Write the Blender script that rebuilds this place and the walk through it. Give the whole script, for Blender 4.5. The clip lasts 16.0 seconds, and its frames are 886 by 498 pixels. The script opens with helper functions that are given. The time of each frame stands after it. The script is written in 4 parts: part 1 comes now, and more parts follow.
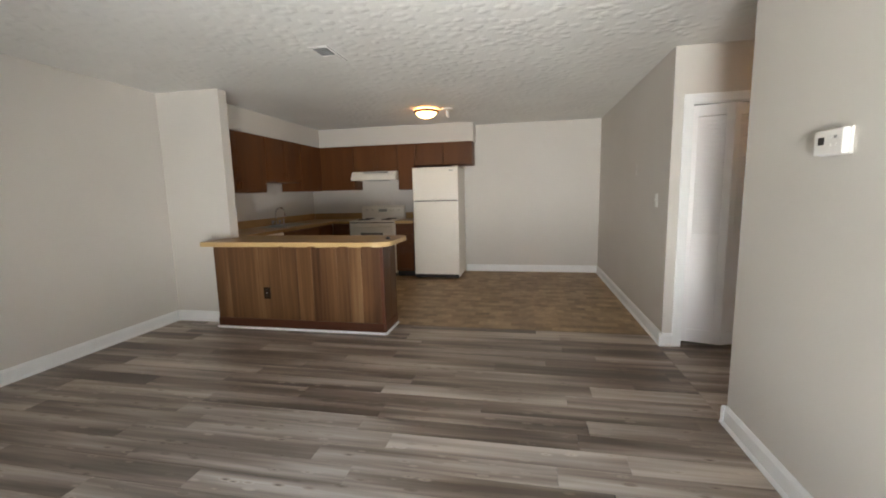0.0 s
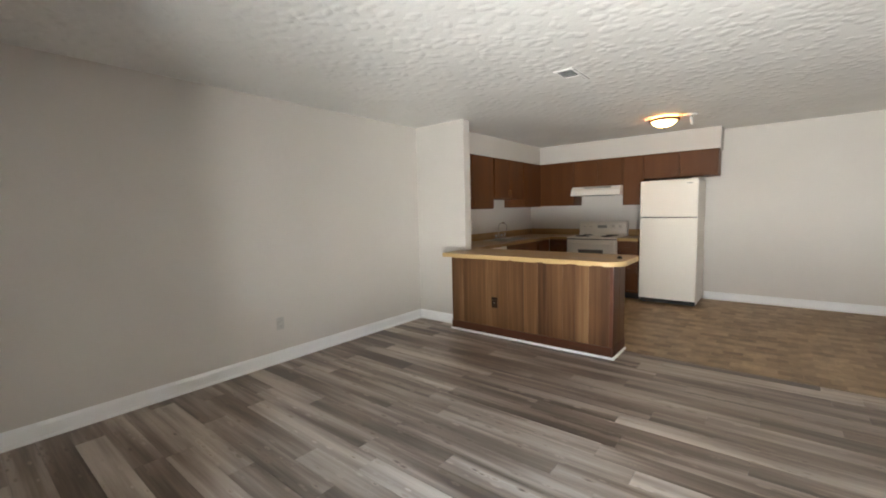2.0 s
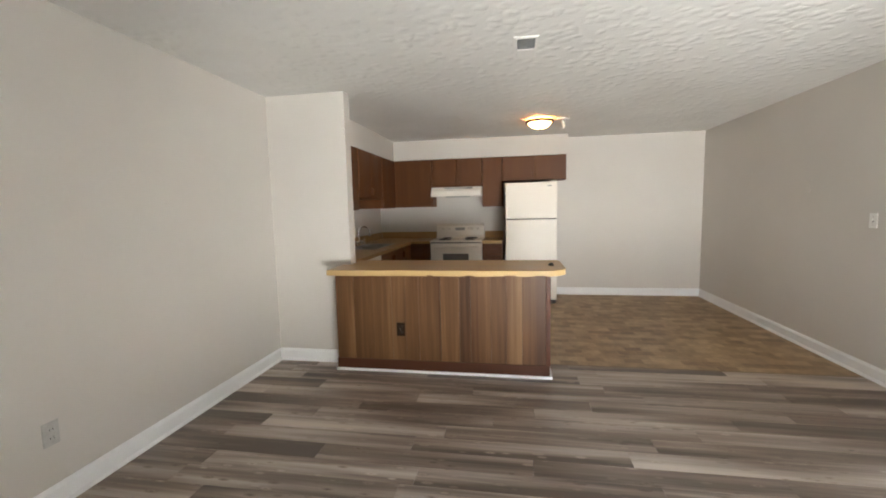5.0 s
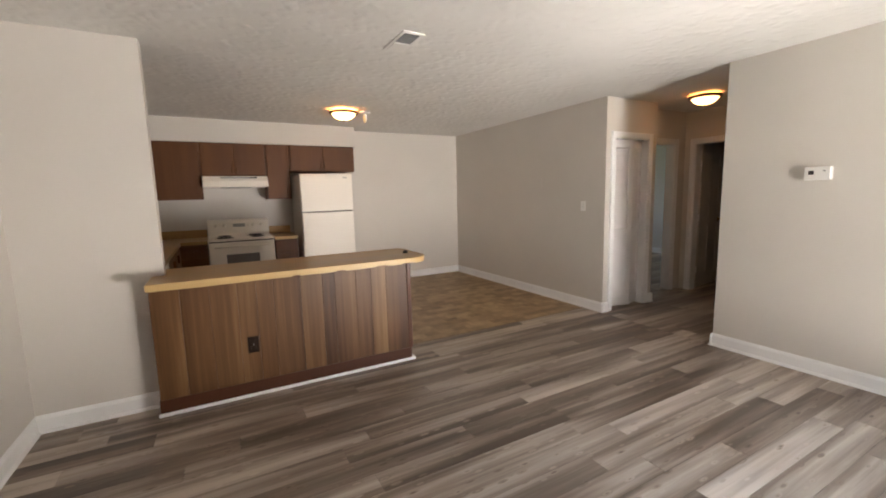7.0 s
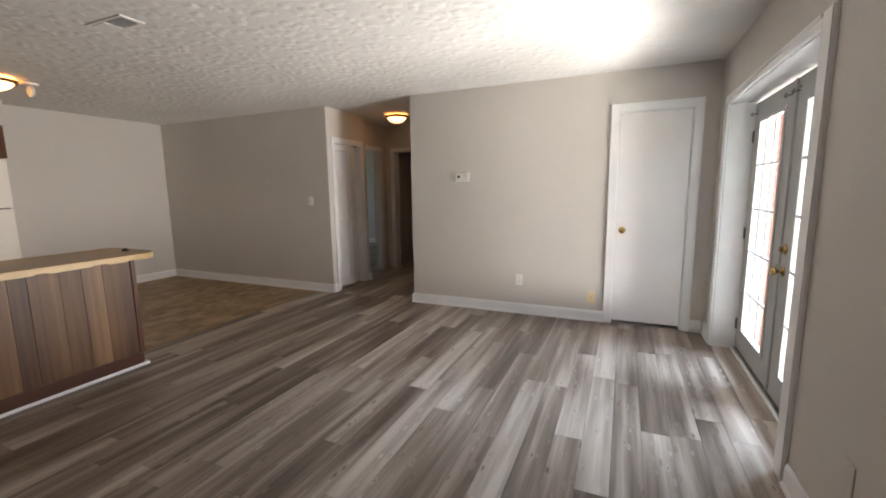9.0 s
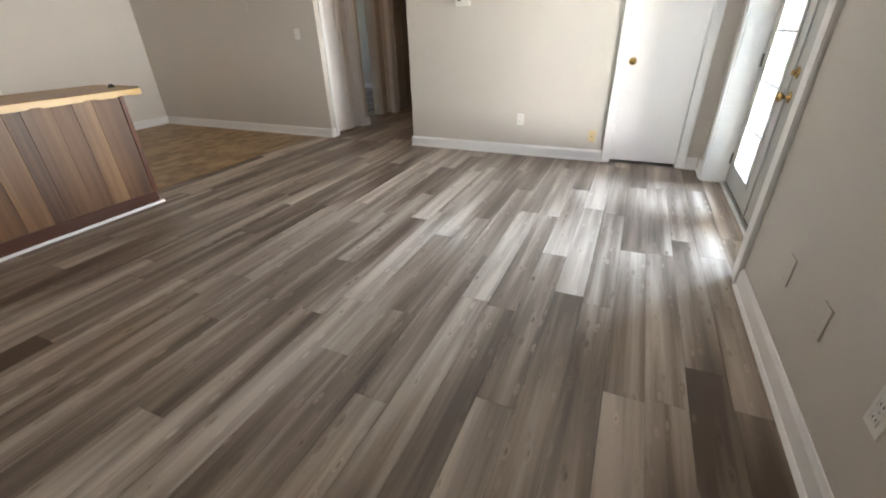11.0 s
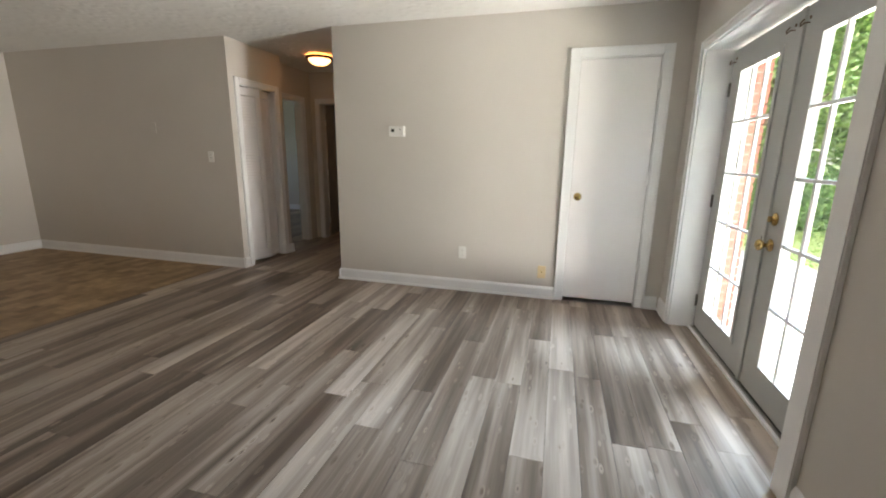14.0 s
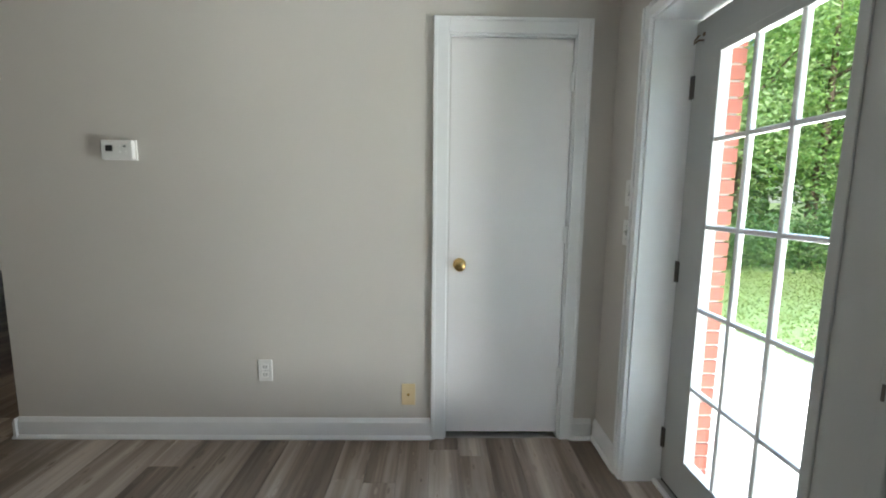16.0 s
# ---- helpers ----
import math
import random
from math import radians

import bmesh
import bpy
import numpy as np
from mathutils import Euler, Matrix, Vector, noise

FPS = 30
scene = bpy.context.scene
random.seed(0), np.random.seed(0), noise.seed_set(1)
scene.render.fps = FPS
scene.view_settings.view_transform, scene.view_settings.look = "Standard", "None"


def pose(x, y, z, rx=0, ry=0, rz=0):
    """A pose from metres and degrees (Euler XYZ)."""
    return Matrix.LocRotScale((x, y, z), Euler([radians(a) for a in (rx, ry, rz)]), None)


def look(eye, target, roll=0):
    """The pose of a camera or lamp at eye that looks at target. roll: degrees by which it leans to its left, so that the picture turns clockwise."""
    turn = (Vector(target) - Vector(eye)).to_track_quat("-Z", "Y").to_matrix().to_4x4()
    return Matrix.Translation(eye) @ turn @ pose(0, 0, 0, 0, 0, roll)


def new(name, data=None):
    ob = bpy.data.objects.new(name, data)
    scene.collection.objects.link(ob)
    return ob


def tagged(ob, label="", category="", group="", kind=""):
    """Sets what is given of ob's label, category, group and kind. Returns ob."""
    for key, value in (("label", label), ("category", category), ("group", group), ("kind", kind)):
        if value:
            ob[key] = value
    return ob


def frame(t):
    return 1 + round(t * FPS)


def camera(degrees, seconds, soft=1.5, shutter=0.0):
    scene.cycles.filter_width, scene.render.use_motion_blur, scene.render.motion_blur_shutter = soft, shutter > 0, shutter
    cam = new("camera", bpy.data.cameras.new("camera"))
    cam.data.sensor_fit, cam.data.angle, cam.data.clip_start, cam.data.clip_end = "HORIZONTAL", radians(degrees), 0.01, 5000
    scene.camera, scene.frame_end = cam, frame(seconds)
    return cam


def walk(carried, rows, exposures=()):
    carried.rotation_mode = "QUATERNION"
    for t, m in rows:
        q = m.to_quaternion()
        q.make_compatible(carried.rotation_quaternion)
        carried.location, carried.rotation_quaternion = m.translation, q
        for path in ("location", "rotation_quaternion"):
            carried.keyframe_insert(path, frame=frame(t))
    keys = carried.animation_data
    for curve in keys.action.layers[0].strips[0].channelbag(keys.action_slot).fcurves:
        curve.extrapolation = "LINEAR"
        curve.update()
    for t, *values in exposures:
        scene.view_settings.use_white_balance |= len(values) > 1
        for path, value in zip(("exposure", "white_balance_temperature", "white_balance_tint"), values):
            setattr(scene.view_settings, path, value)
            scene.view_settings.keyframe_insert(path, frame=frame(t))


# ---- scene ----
cam = camera(94.3, 16.0, 1.9)
PATH = [
    (0, (-0.015, 0.091, 1.326), (-0.409, 2.033, 1.056), -1.3),
    (0.5, (-0.073, 0.115, 1.357), (-0.703, 2.004, 1.17), -1.0),
    (1, (-0.154, 0.048, 1.35), (-0.996, 1.855, 1.192), -1.9),
    (1.5, (-0.211, -0.028, 1.366), (-1.282, 1.653, 1.196), -1.3),
    (2, (-0.223, -0.052, 1.368), (-1.476, 1.496, 1.185), -1.4),
    (2.5, (-0.314, -0.107, 1.396), (-1.842, 1.175, 1.251), -2.1),
    (3, (-0.495, -0.154, 1.419), (-2.258, 0.782, 1.3), -1.8),
    (3.5, (-0.766, -0.044, 1.436), (-2.495, 0.951, 1.298), -0.3),
    (4, (-1.007, 0.117, 1.383), (-2.3, 1.631, 1.193), -0.3),
    (4.5, (-1.321, 0.249, 1.406), (-2.064, 2.095, 1.204), -1.3),
    (5, (-1.597, 0.388, 1.391), (-1.937, 2.349, 1.192), -1.3),
    (7.5, (-2.908, 0.565, 1.395), (-1.648, 2.092, 1.115), -1.0),
    (8, (-3.056, 0.486, 1.418), (-1.51, 1.725, 1.147), -0.6),
    (8.5, (-3.151, 0.327, 1.39), (-1.428, 1.306, 1.117), -0.5),
    (9, (-3.223, 0.226, 1.351), (-1.411, 1.023, 1.063), -0.8),
    (9.5, (-3.253, 0.149, 1.317), (-1.409, 0.832, 0.951), -1.4),
    (10, (-3.3, 0.116, 1.269), (-1.49, 0.711, 0.661), -1.5),
    (10.2, (-3.331, 0.139, 1.263), (-1.561, 0.698, 0.516), -1.5),
    (12.5, (-3.308, 0.177, 1.192), (-1.89, 1.114, 0.137), -0.2),
    (13, (-3.14, 0.222, 1.234), (-1.545, 1.131, 0.44), -0.0),
    (13.5, (-2.921, 0.365, 1.277), (-1.16, 1.073, 0.647), 0.6),
    (14, (-2.612, 0.399, 1.251), (-0.73, 0.917, 0.814), 0.8),
    (14.5, (-2.237, 0.382, 1.301), (-0.288, 0.716, 0.997), 0.5),
    (15, (-1.833, 0.401, 1.311), (0.148, 0.521, 1.057), 0.5),
    (15.5, (-1.406, 0.371, 1.299), (0.577, 0.388, 1.037), 0.5),
    (16, (-0.954, 0.35, 1.271), (1.031, 0.318, 1.022), 0.7),
]
walk(cam, [(t, look(eye, target, roll)) for t, eye, target, roll in PATH],
     [(0, 1.55, 6300, 12), (1, 1.75, 6300, 12), (2, 1.85, 6250, 12), (3, 2.3, 6150, 12), (3.5, 2.35, 6150, 12), (4, 1.95, 6250, 12), (5, 1.97, 6300, 12), (7.5, 1.6, 6850, 19), (8.5, 1.35, 6800, 18), (9, 1.18, 6600, 18), (10, 1.35, 6250, 16),
      (12.5, 2.2, 6800, 12), (13, 1.8, 6750, 13), (14, 1.25, 6700, 13), (14.5, 1.05, 6650, 13), (15, 0.82, 6450, 11), (16, 0.72, 6000, 7)])

# ---- world, sun, large lights ----
world = bpy.data.worlds.new("sky")
scene.world = world
world.use_nodes = True
wn = world.node_tree
sky = wn.nodes.new("ShaderNodeTexSky")
sky.sky_type, sky.sun_disc = "NISHITA", False
sky.sun_elevation, sky.sun_rotation = radians(45), radians(-81)
wn.links.new(sky.outputs[0], wn.nodes["Background"].inputs[0])
wn.nodes["Background"].inputs[1].default_value = 0.15
sun = new("sun", bpy.data.lights.new("sun", "SUN"))
sun.data.energy, sun.data.angle, sun.data.color = 5.0, radians(0.6), (1.0, 0.95, 0.88)
sun.matrix_world = look((-60, 6.5, 60), (0, -3, 0))
# the sky's light and the sunlit patio's, as they come through the french doors
daylight = new("daylight", bpy.data.lights.new("daylight", "AREA"))
daylight.data.shape, daylight.data.size, daylight.data.size_y = "RECTANGLE", 4.2, 2.2
daylight.data.energy, daylight.data.color = 780.0, (0.56, 0.77, 1.0)
daylight.matrix_world = look((1.6, -4.6, 4.4), (-0.7, 0.4, 0.0))
patio_light = new("patio_light", bpy.data.lights.new("patio_light", "AREA"))
patio_light.data.shape, patio_light.data.size, patio_light.data.size_y = "RECTANGLE", 3.8, 0.8
patio_light.data.energy, patio_light.data.color = 560.0, (1.0, 0.985, 0.92)
patio_light.matrix_world = look((0.4, -2.9, 0.15), (-0.4, 0.0, 1.05))
bedroom_light = new("bedroom_window_light", bpy.data.lights.new("bedroom_window_light", "AREA"))
bedroom_light.data.shape, bedroom_light.data.size, bedroom_light.data.size_y = "RECTANGLE", 1.1, 1.0
bedroom_light.data.energy, bedroom_light.data.color = 2.8, (0.75, 0.88, 1.0)
bedroom_light.matrix_world = look((4.0, 7.75, 1.45), (3.9, 5.0, 0.4))


# ---- materials ----
def material(name):
    m = bpy.data.materials.new(name)
    m.use_nodes = True
    return m, m.node_tree.nodes, m.node_tree.links, m.node_tree.nodes["Principled BSDF"]


def ramp(n, l, fac, stops):
    r = n.new("ShaderNodeValToRGB")
    while len(r.color_ramp.elements) < len(stops):
        r.color_ramp.elements.new(0.5)
    for e, (p, c) in zip(r.color_ramp.elements, stops):
        e.position, e.color = p, (*c, 1)
    l.new(fac, r.inputs[0])
    return r.outputs[0]


def noise_tex(n, l, scale, detail=4.0, rough=0.55, vec=None, stretch=None):
    t = n.new("ShaderNodeTexNoise")
    t.inputs["Scale"].default_value, t.inputs["Detail"].default_value, t.inputs["Roughness"].default_value = scale, detail, rough
    if vec is None:
        vec = n.new("ShaderNodeTexCoord").outputs["Object"]
    if stretch:
        mp = n.new("ShaderNodeMapping")
        mp.inputs["Scale"].default_value = stretch
        l.new(vec, mp.inputs[0])
        vec = mp.outputs[0]
    l.new(vec, t.inputs["Vector"])
    return t.outputs["Fac"]


def bump(n, l, b, height, strength, dist):
    k = n.new("ShaderNodeBump")
    k.inputs["Strength"].default_value, k.inputs["Distance"].default_value = strength, dist
    l.new(height, k.inputs["Height"])
    if b.inputs["Normal"].links:
        l.new(b.inputs["Normal"].links[0].from_socket, k.inputs["Normal"])
    l.new(k.outputs[0], b.inputs["Normal"])


def shade(name, c, var=0.06, scale=3.0, rough=0.5, metal=0.0, fine=60.0, relief=0.1, dist=0.001):
    """A plain surface with soft blotches, fine relief and uneven gloss."""
    m, n, l, b = material(name)
    lo, hi = tuple(v * (1 - var) for v in c), tuple(min(1, v * (1 + var)) for v in c)
    l.new(ramp(n, l, noise_tex(n, l, scale), [(0.3, lo), (0.7, hi)]), b.inputs["Base Color"])
    b.inputs["Metallic"].default_value = metal
    r0, r1 = max(0.03, rough - 0.06), min(1, rough + 0.06)
    l.new(ramp(n, l, noise_tex(n, l, scale * 4), [(0.3, (r0,) * 3), (0.7, (r1,) * 3)]), b.inputs["Roughness"])
    if relief:
        bump(n, l, b, noise_tex(n, l, fine, 3), relief, dist)
    return m


def wood(name, stops, axis, rough=0.45, scale=1.0, relief=0.15, rnd=1.0, knots=False):
    """Wood with grain along an axis (0, 1 or 2), its tone shifted for each piece."""
    m, n, l, b = material(name)
    b.inputs["Specular IOR Level"].default_value = 0.3
    info = n.new("ShaderNodeObjectInfo").outputs["Random"]
    co = n.new("ShaderNodeTexCoord").outputs["Object"]
    mul = n.new("ShaderNodeVectorMath")
    mul.operation = "MULTIPLY_ADD"
    mul.inputs[1].default_value = (17.0, 31.0, 23.0)
    l.new(info, mul.inputs[0])
    l.new(co, mul.inputs[2])
    st = [14.0 * scale] * 3
    st[axis] = 0.9 * scale
    big = noise_tex(n, l, 1.0, 4, 0.6, mul.outputs[0], tuple(v * 0.35 for v in st))
    st2 = [90.0 * scale] * 3
    st2[axis] = 2.5 * scale
    fine = noise_tex(n, l, 1.0, 3, 0.6, mul.outputs[0], tuple(st2))
    add = n.new("ShaderNodeMath")
    add.operation = "MULTIPLY_ADD"
    l.new(fine, add.inputs[0])
    add.inputs[1].default_value = 0.3
    l.new(big, add.inputs[2])
    tone = n.new("ShaderNodeMath")
    tone.operation = "MULTIPLY_ADD"
    l.new(info, tone.inputs[0])
    tone.inputs[1].default_value = 0.16 * rnd
    l.new(add.outputs[0], tone.inputs[2])
    sub = n.new("ShaderNodeMath")
    sub.operation = "SUBTRACT"
    l.new(tone.outputs[0], sub.inputs[0])
    sub.inputs[1].default_value = 0.15 + 0.08 * rnd
    col = ramp(n, l, sub.outputs[0], stops)
    if knots:
        v = n.new("ShaderNodeTexVoronoi")
        v.inputs["Scale"].default_value = 1.0
        mp = n.new("ShaderNodeMapping")
        mp.inputs["Scale"].default_value = (1.7, 5.0, 1.0)
        l.new(mul.outputs[0], mp.inputs[0])
        l.new(mp.outputs[0], v.inputs["Vector"])
        mx = n.new("ShaderNodeMixRGB")
        mx.blend_type = "MULTIPLY"
        mx.inputs[0].default_value = 0.75
        l.new(col, mx.inputs[1])
        l.new(ramp(n, l, v.outputs["Distance"], [(0.02, (0.35, 0.28, 0.22)), (0.07, (0.8, 0.76, 0.72)), (0.13, (1.25, 1.22, 1.18)), (0.22, (1, 1, 1))]), mx.inputs[2])
        col = mx.outputs[0]
    l.new(col, b.inputs["Base Color"])
    l.new(ramp(n, l, big, [(0.3, (rough - 0.05,) * 3), (0.7, (rough + 0.08,) * 3)]), b.inputs["Roughness"])
    if relief:
        bump(n, l, b, fine, relief, 0.0006)
    return m


PAINT = shade("wall_paint", (0.625, 0.588, 0.542), 0.025, 1.3, 0.55, fine=240, relief=0.12, dist=0.0012)
WHITE = shade("white_trim_paint", (0.86, 0.86, 0.86), 0.03, 4, 0.38, fine=90, relief=0.06)
DOORW = shade("white_door_paint", (0.88, 0.86, 0.86), 0.03, 2, 0.42, fine=160, relief=0.08)
# french door paint darkened: the shade of its backlit inner face is in the colour
DOORG = shade("backlit_grey_white_door_paint", (0.47, 0.475, 0.46), 0.04, 2, 0.42, fine=160, relief=0.08)
ALMOND = shade("appliance_enamel", (0.80, 0.755, 0.68), 0.01, 1.0, 0.42, fine=300, relief=0.0)
SEAL = shade("dark_seal", (0.03, 0.028, 0.026), 0.2, 8, 0.6)
BLACK = shade("black_enamel", (0.02, 0.02, 0.02), 0.2, 8, 0.35)
CHROME = shade("chrome", (0.75, 0.75, 0.75), 0.03, 10, 0.12, 1.0, relief=0)
STEEL = shade("brushed_steel", (0.5, 0.5, 0.5), 0.06, 10, 0.32, 1.0, relief=0)
BRASS = shade("polished_brass", (0.60, 0.42, 0.17), 0.08, 12, 0.15, 1.0, relief=0)
BRONZE = shade("bronze_rim", (0.16, 0.10, 0.06), 0.15, 12, 0.4, 0.7)
HINGE = shade("dark_hinge_metal", (0.12, 0.11, 0.10), 0.15, 12, 0.45, 0.8)
PLASTIC = shade("white_plastic", (0.82, 0.81, 0.78), 0.02, 6, 0.35, relief=0.03)
IVORY = shade("ivory_plastic", (0.72, 0.58, 0.34), 0.04, 6, 0.38, relief=0.03)
BROWNP = shade("brown_plastic", (0.022, 0.013, 0.009), 0.1, 6, 0.4, relief=0.03)
BROWNP.node_tree.nodes["Principled BSDF"].inputs["Specular IOR Level"].default_value = 0.12
GREYPL = shade("aged_grey_plastic", (0.48, 0.47, 0.44), 0.12, 30, 0.45)
GREYP = shade("grey_plastic", (0.30, 0.30, 0.29), 0.06, 6, 0.45)
OVENGL = shade("oven_window_glass", (0.16, 0.155, 0.15), 0.08, 6, 0.12, relief=0)
ALU = shade("threshold_aluminium", (0.55, 0.53, 0.50), 0.08, 9, 0.4, 0.8)
VOIDM = shade("vent_shadow", (0.10, 0.10, 0.10), 0.1, 6, 0.8)
SEAM = shade("brown_seam", (0.22, 0.15, 0.09), 0.15, 9, 0.5)
# white door paint lowered: the dim light at the hall's end is in the colour
DIMDOOR = shade("dimmed_white_door_paint", (0.62, 0.58, 0.54), 0.08, 3, 0.5)
CONC = shade("patio_concrete", (0.46, 0.44, 0.40), 0.12, 0.9, 0.85, fine=40, relief=0.4, dist=0.004)
MORTAR = shade("mortar", (0.45, 0.42, 0.38), 0.1, 12, 0.9, fine=120, relief=0.5, dist=0.002)
BRICK = shade("red_brick", (0.29, 0.085, 0.055), 0.25, 14, 0.85, fine=120, relief=0.5, dist=0.002)
BARK = shade("bark", (0.13, 0.09, 0.06), 0.3, 6, 0.9, fine=30, relief=0.6, dist=0.01)

CAB = wood("dark_stained_cabinet_wood", [(0.25, (0.086, 0.029, 0.007)), (0.5, (0.112, 0.039, 0.010)), (0.75, (0.140, 0.051, 0.014))], 2, 0.48, rnd=0.4)
CABH = wood("dark_stained_rail_wood", [(0.2, (0.045, 0.017, 0.008)), (0.5, (0.09, 0.034, 0.015)), (0.8, (0.13, 0.052, 0.023))], 0, 0.42)
PANEL = wood("walnut_panelling", [(0.32, (0.050, 0.021, 0.009)), (0.45, (0.098, 0.044, 0.018)), (0.56, (0.140, 0.068, 0.028)), (0.72, (0.25, 0.142, 0.066))], 2, 0.42, 0.45, rnd=1.7, knots=True)
PLINTH = wood("red_brown_plinth_wood", [(0.2, (0.055, 0.018, 0.009)), (0.8, (0.12, 0.042, 0.02))], 0, 0.42)
TOP = wood("butcher_block_laminate", [(0.25, (0.29, 0.165, 0.063)), (0.5, (0.385, 0.232, 0.096)), (0.75, (0.46, 0.295, 0.135))], 0, 0.36, 0.7, 0.03, rnd=0.0)
TOPEDGE = wood("laminate_edge", [(0.2, (0.48, 0.325, 0.14)), (0.8, (0.62, 0.45, 0.225))], 0, 0.4, 0.7, 0.05, rnd=0.0)


def plank_material():
    """Grey-brown oak print: long soft blotches, fine streaks and knots, its own on each plank."""
    m, n, l, b = material("grey_oak_vinyl")
    info = n.new("ShaderNodeObjectInfo").outputs["Random"]
    mul = n.new("ShaderNodeVectorMath")
    mul.operation = "MULTIPLY_ADD"
    mul.inputs[1].default_value = (37.0, 61.0, 23.0)
    l.new(info, mul.inputs[0])
    l.new(n.new("ShaderNodeTexCoord").outputs["Object"], mul.inputs[2])
    co = mul.outputs[0]
    v = n.new("ShaderNodeTexVoronoi")
    mp = n.new("ShaderNodeMapping")
    mp.inputs["Scale"].default_value = (1.5, 4.5, 1.0)
    l.new(co, mp.inputs[0])
    l.new(mp.outputs[0], v.inputs["Vector"])
    # the grain bends round the knots
    bend = n.new("ShaderNodeVectorMath")
    bend.operation = "MULTIPLY_ADD"
    bend.inputs[1].default_value = (0.0, 0.055, 0.0)
    l.new(ramp(n, l, v.outputs["Distance"], [(0.0, (1, 1, 1)), (0.3, (0, 0, 0))]), bend.inputs[0])
    l.new(co, bend.inputs[2])
    soft = noise_tex(n, l, 1.0, 2, 0.4, bend.outputs[0], (0.75, 13.0, 1.0))
    streak = noise_tex(n, l, 1.0, 3, 0.6, bend.outputs[0], (2.2, 60.0, 1.0))
    tone = noise_tex(n, l, 1.0, 0, 0.5, co, (0.9, 2.0, 1.0))

    def mad(a, k, c):
        q = n.new("ShaderNodeMath")
        q.operation = "MULTIPLY_ADD"
        l.new(a, q.inputs[0])
        q.inputs[1].default_value = k
        if isinstance(c, float):
            q.inputs[2].default_value = c
        else:
            l.new(c, q.inputs[2])
        return q.outputs[0]

    val = mad(streak, 0.27, mad(tone, 0.4, mad(soft, 0.8, mad(info, 0.22, -0.37))))
    col = ramp(n, l, val, [(0.26, (0.092, 0.063, 0.045)), (0.42, (0.200, 0.150, 0.113)), (0.55, (0.335, 0.268, 0.214)), (0.74, (0.52, 0.438, 0.365))])
    mx = n.new("ShaderNodeMixRGB")
    mx.blend_type = "MULTIPLY"
    mx.inputs[0].default_value = 0.8
    l.new(col, mx.inputs[1])
    l.new(ramp(n, l, v.outputs["Distance"], [(0.015, (0.3, 0.24, 0.19)), (0.06, (0.8, 0.77, 0.73)), (0.13, (1.1, 1.08, 1.06)), (0.25, (1, 1, 1))]), mx.inputs[2])
    l.new(mx.outputs[0], b.inputs["Base Color"])
    l.new(ramp(n, l, soft, [(0.3, (0.32,) * 3), (0.7, (0.45,) * 3)]), b.inputs["Roughness"])
    bump(n, l, b, streak, 0.12, 0.0006)
    return m


PLANK = plank_material()


def ceiling_material():
    m, n, l, b = material("stomped_ceiling_paint")
    l.new(ramp(n, l, noise_tex(n, l, 1.2), [(0.3, (0.76, 0.75, 0.72)), (0.7, (0.83, 0.82, 0.79))]), b.inputs["Base Color"])
    b.inputs["Roughness"].default_value = 0.75
    co = n.new("ShaderNodeTexCoord").outputs["Object"]
    warp = n.new("ShaderNodeTexNoise")
    warp.inputs["Scale"].default_value = 7.0
    l.new(co, warp.inputs["Vector"])
    mix = n.new("ShaderNodeVectorMath")
    mix.operation = "MULTIPLY_ADD"
    mix.inputs[1].default_value = (0.09, 0.09, 0.0)
    l.new(warp.outputs["Color"], mix.inputs[0])
    l.new(co, mix.inputs[2])
    v = n.new("ShaderNodeTexVoronoi")
    v.feature = "SMOOTH_F1"
    v.inputs["Scale"].default_value = 12.0
    v.inputs["Smoothness"].default_value = 0.35
    l.new(mix.outputs[0], v.inputs["Vector"])
    r = ramp(n, l, v.outputs["Distance"], [(0.15, (1, 1, 1)), (0.55, (0, 0, 0))])
    bump(n, l, b, r, 0.6, 0.008)
    bump(n, l, b, noise_tex(n, l, 30, 3, 0.5), 0.25, 0.006)
    return m


CEIL = ceiling_material()


def vinyl_material():
    m, n, l, b = material("brown_stone_sheet_vinyl")
    co = n.new("ShaderNodeTexCoord").outputs["Object"]
    br = n.new("ShaderNodeTexBrick")
    br.inputs["Scale"].default_value = 1.0
    br.inputs["Brick Width"].default_value, br.inputs["Row Height"].default_value = 0.16, 0.105
    br.inputs["Mortar Size"].default_value = 0.003
    br.inputs["Color1"].default_value = (0.23, 0.145, 0.068, 1)
    br.inputs["Color2"].default_value = (0.44, 0.305, 0.165, 1)
    br.inputs["Mortar"].default_value = (0.36, 0.25, 0.13, 1)
    l.new(co, br.inputs["Vector"])
    mx = n.new("ShaderNodeMixRGB")
    mx.blend_type = "MULTIPLY"
    mx.inputs[0].default_value = 0.8
    l.new(br.outputs[0], mx.inputs[1])
    l.new(ramp(n, l, noise_tex(n, l, 9, 5, 0.65), [(0.32, (0.6, 0.57, 0.52)), (0.68, (1.2, 1.16, 1.1))]), mx.inputs[2])
    l.new(mx.outputs[0], b.inputs["Base Color"])
    b.inputs["Roughness"].default_value = 0.46
    bump(n, l, b, br.outputs["Fac"], -0.2, 0.001)
    bump(n, l, b, noise_tex(n, l, 60), 0.1, 0.001)
    return m


VINYL = vinyl_material()


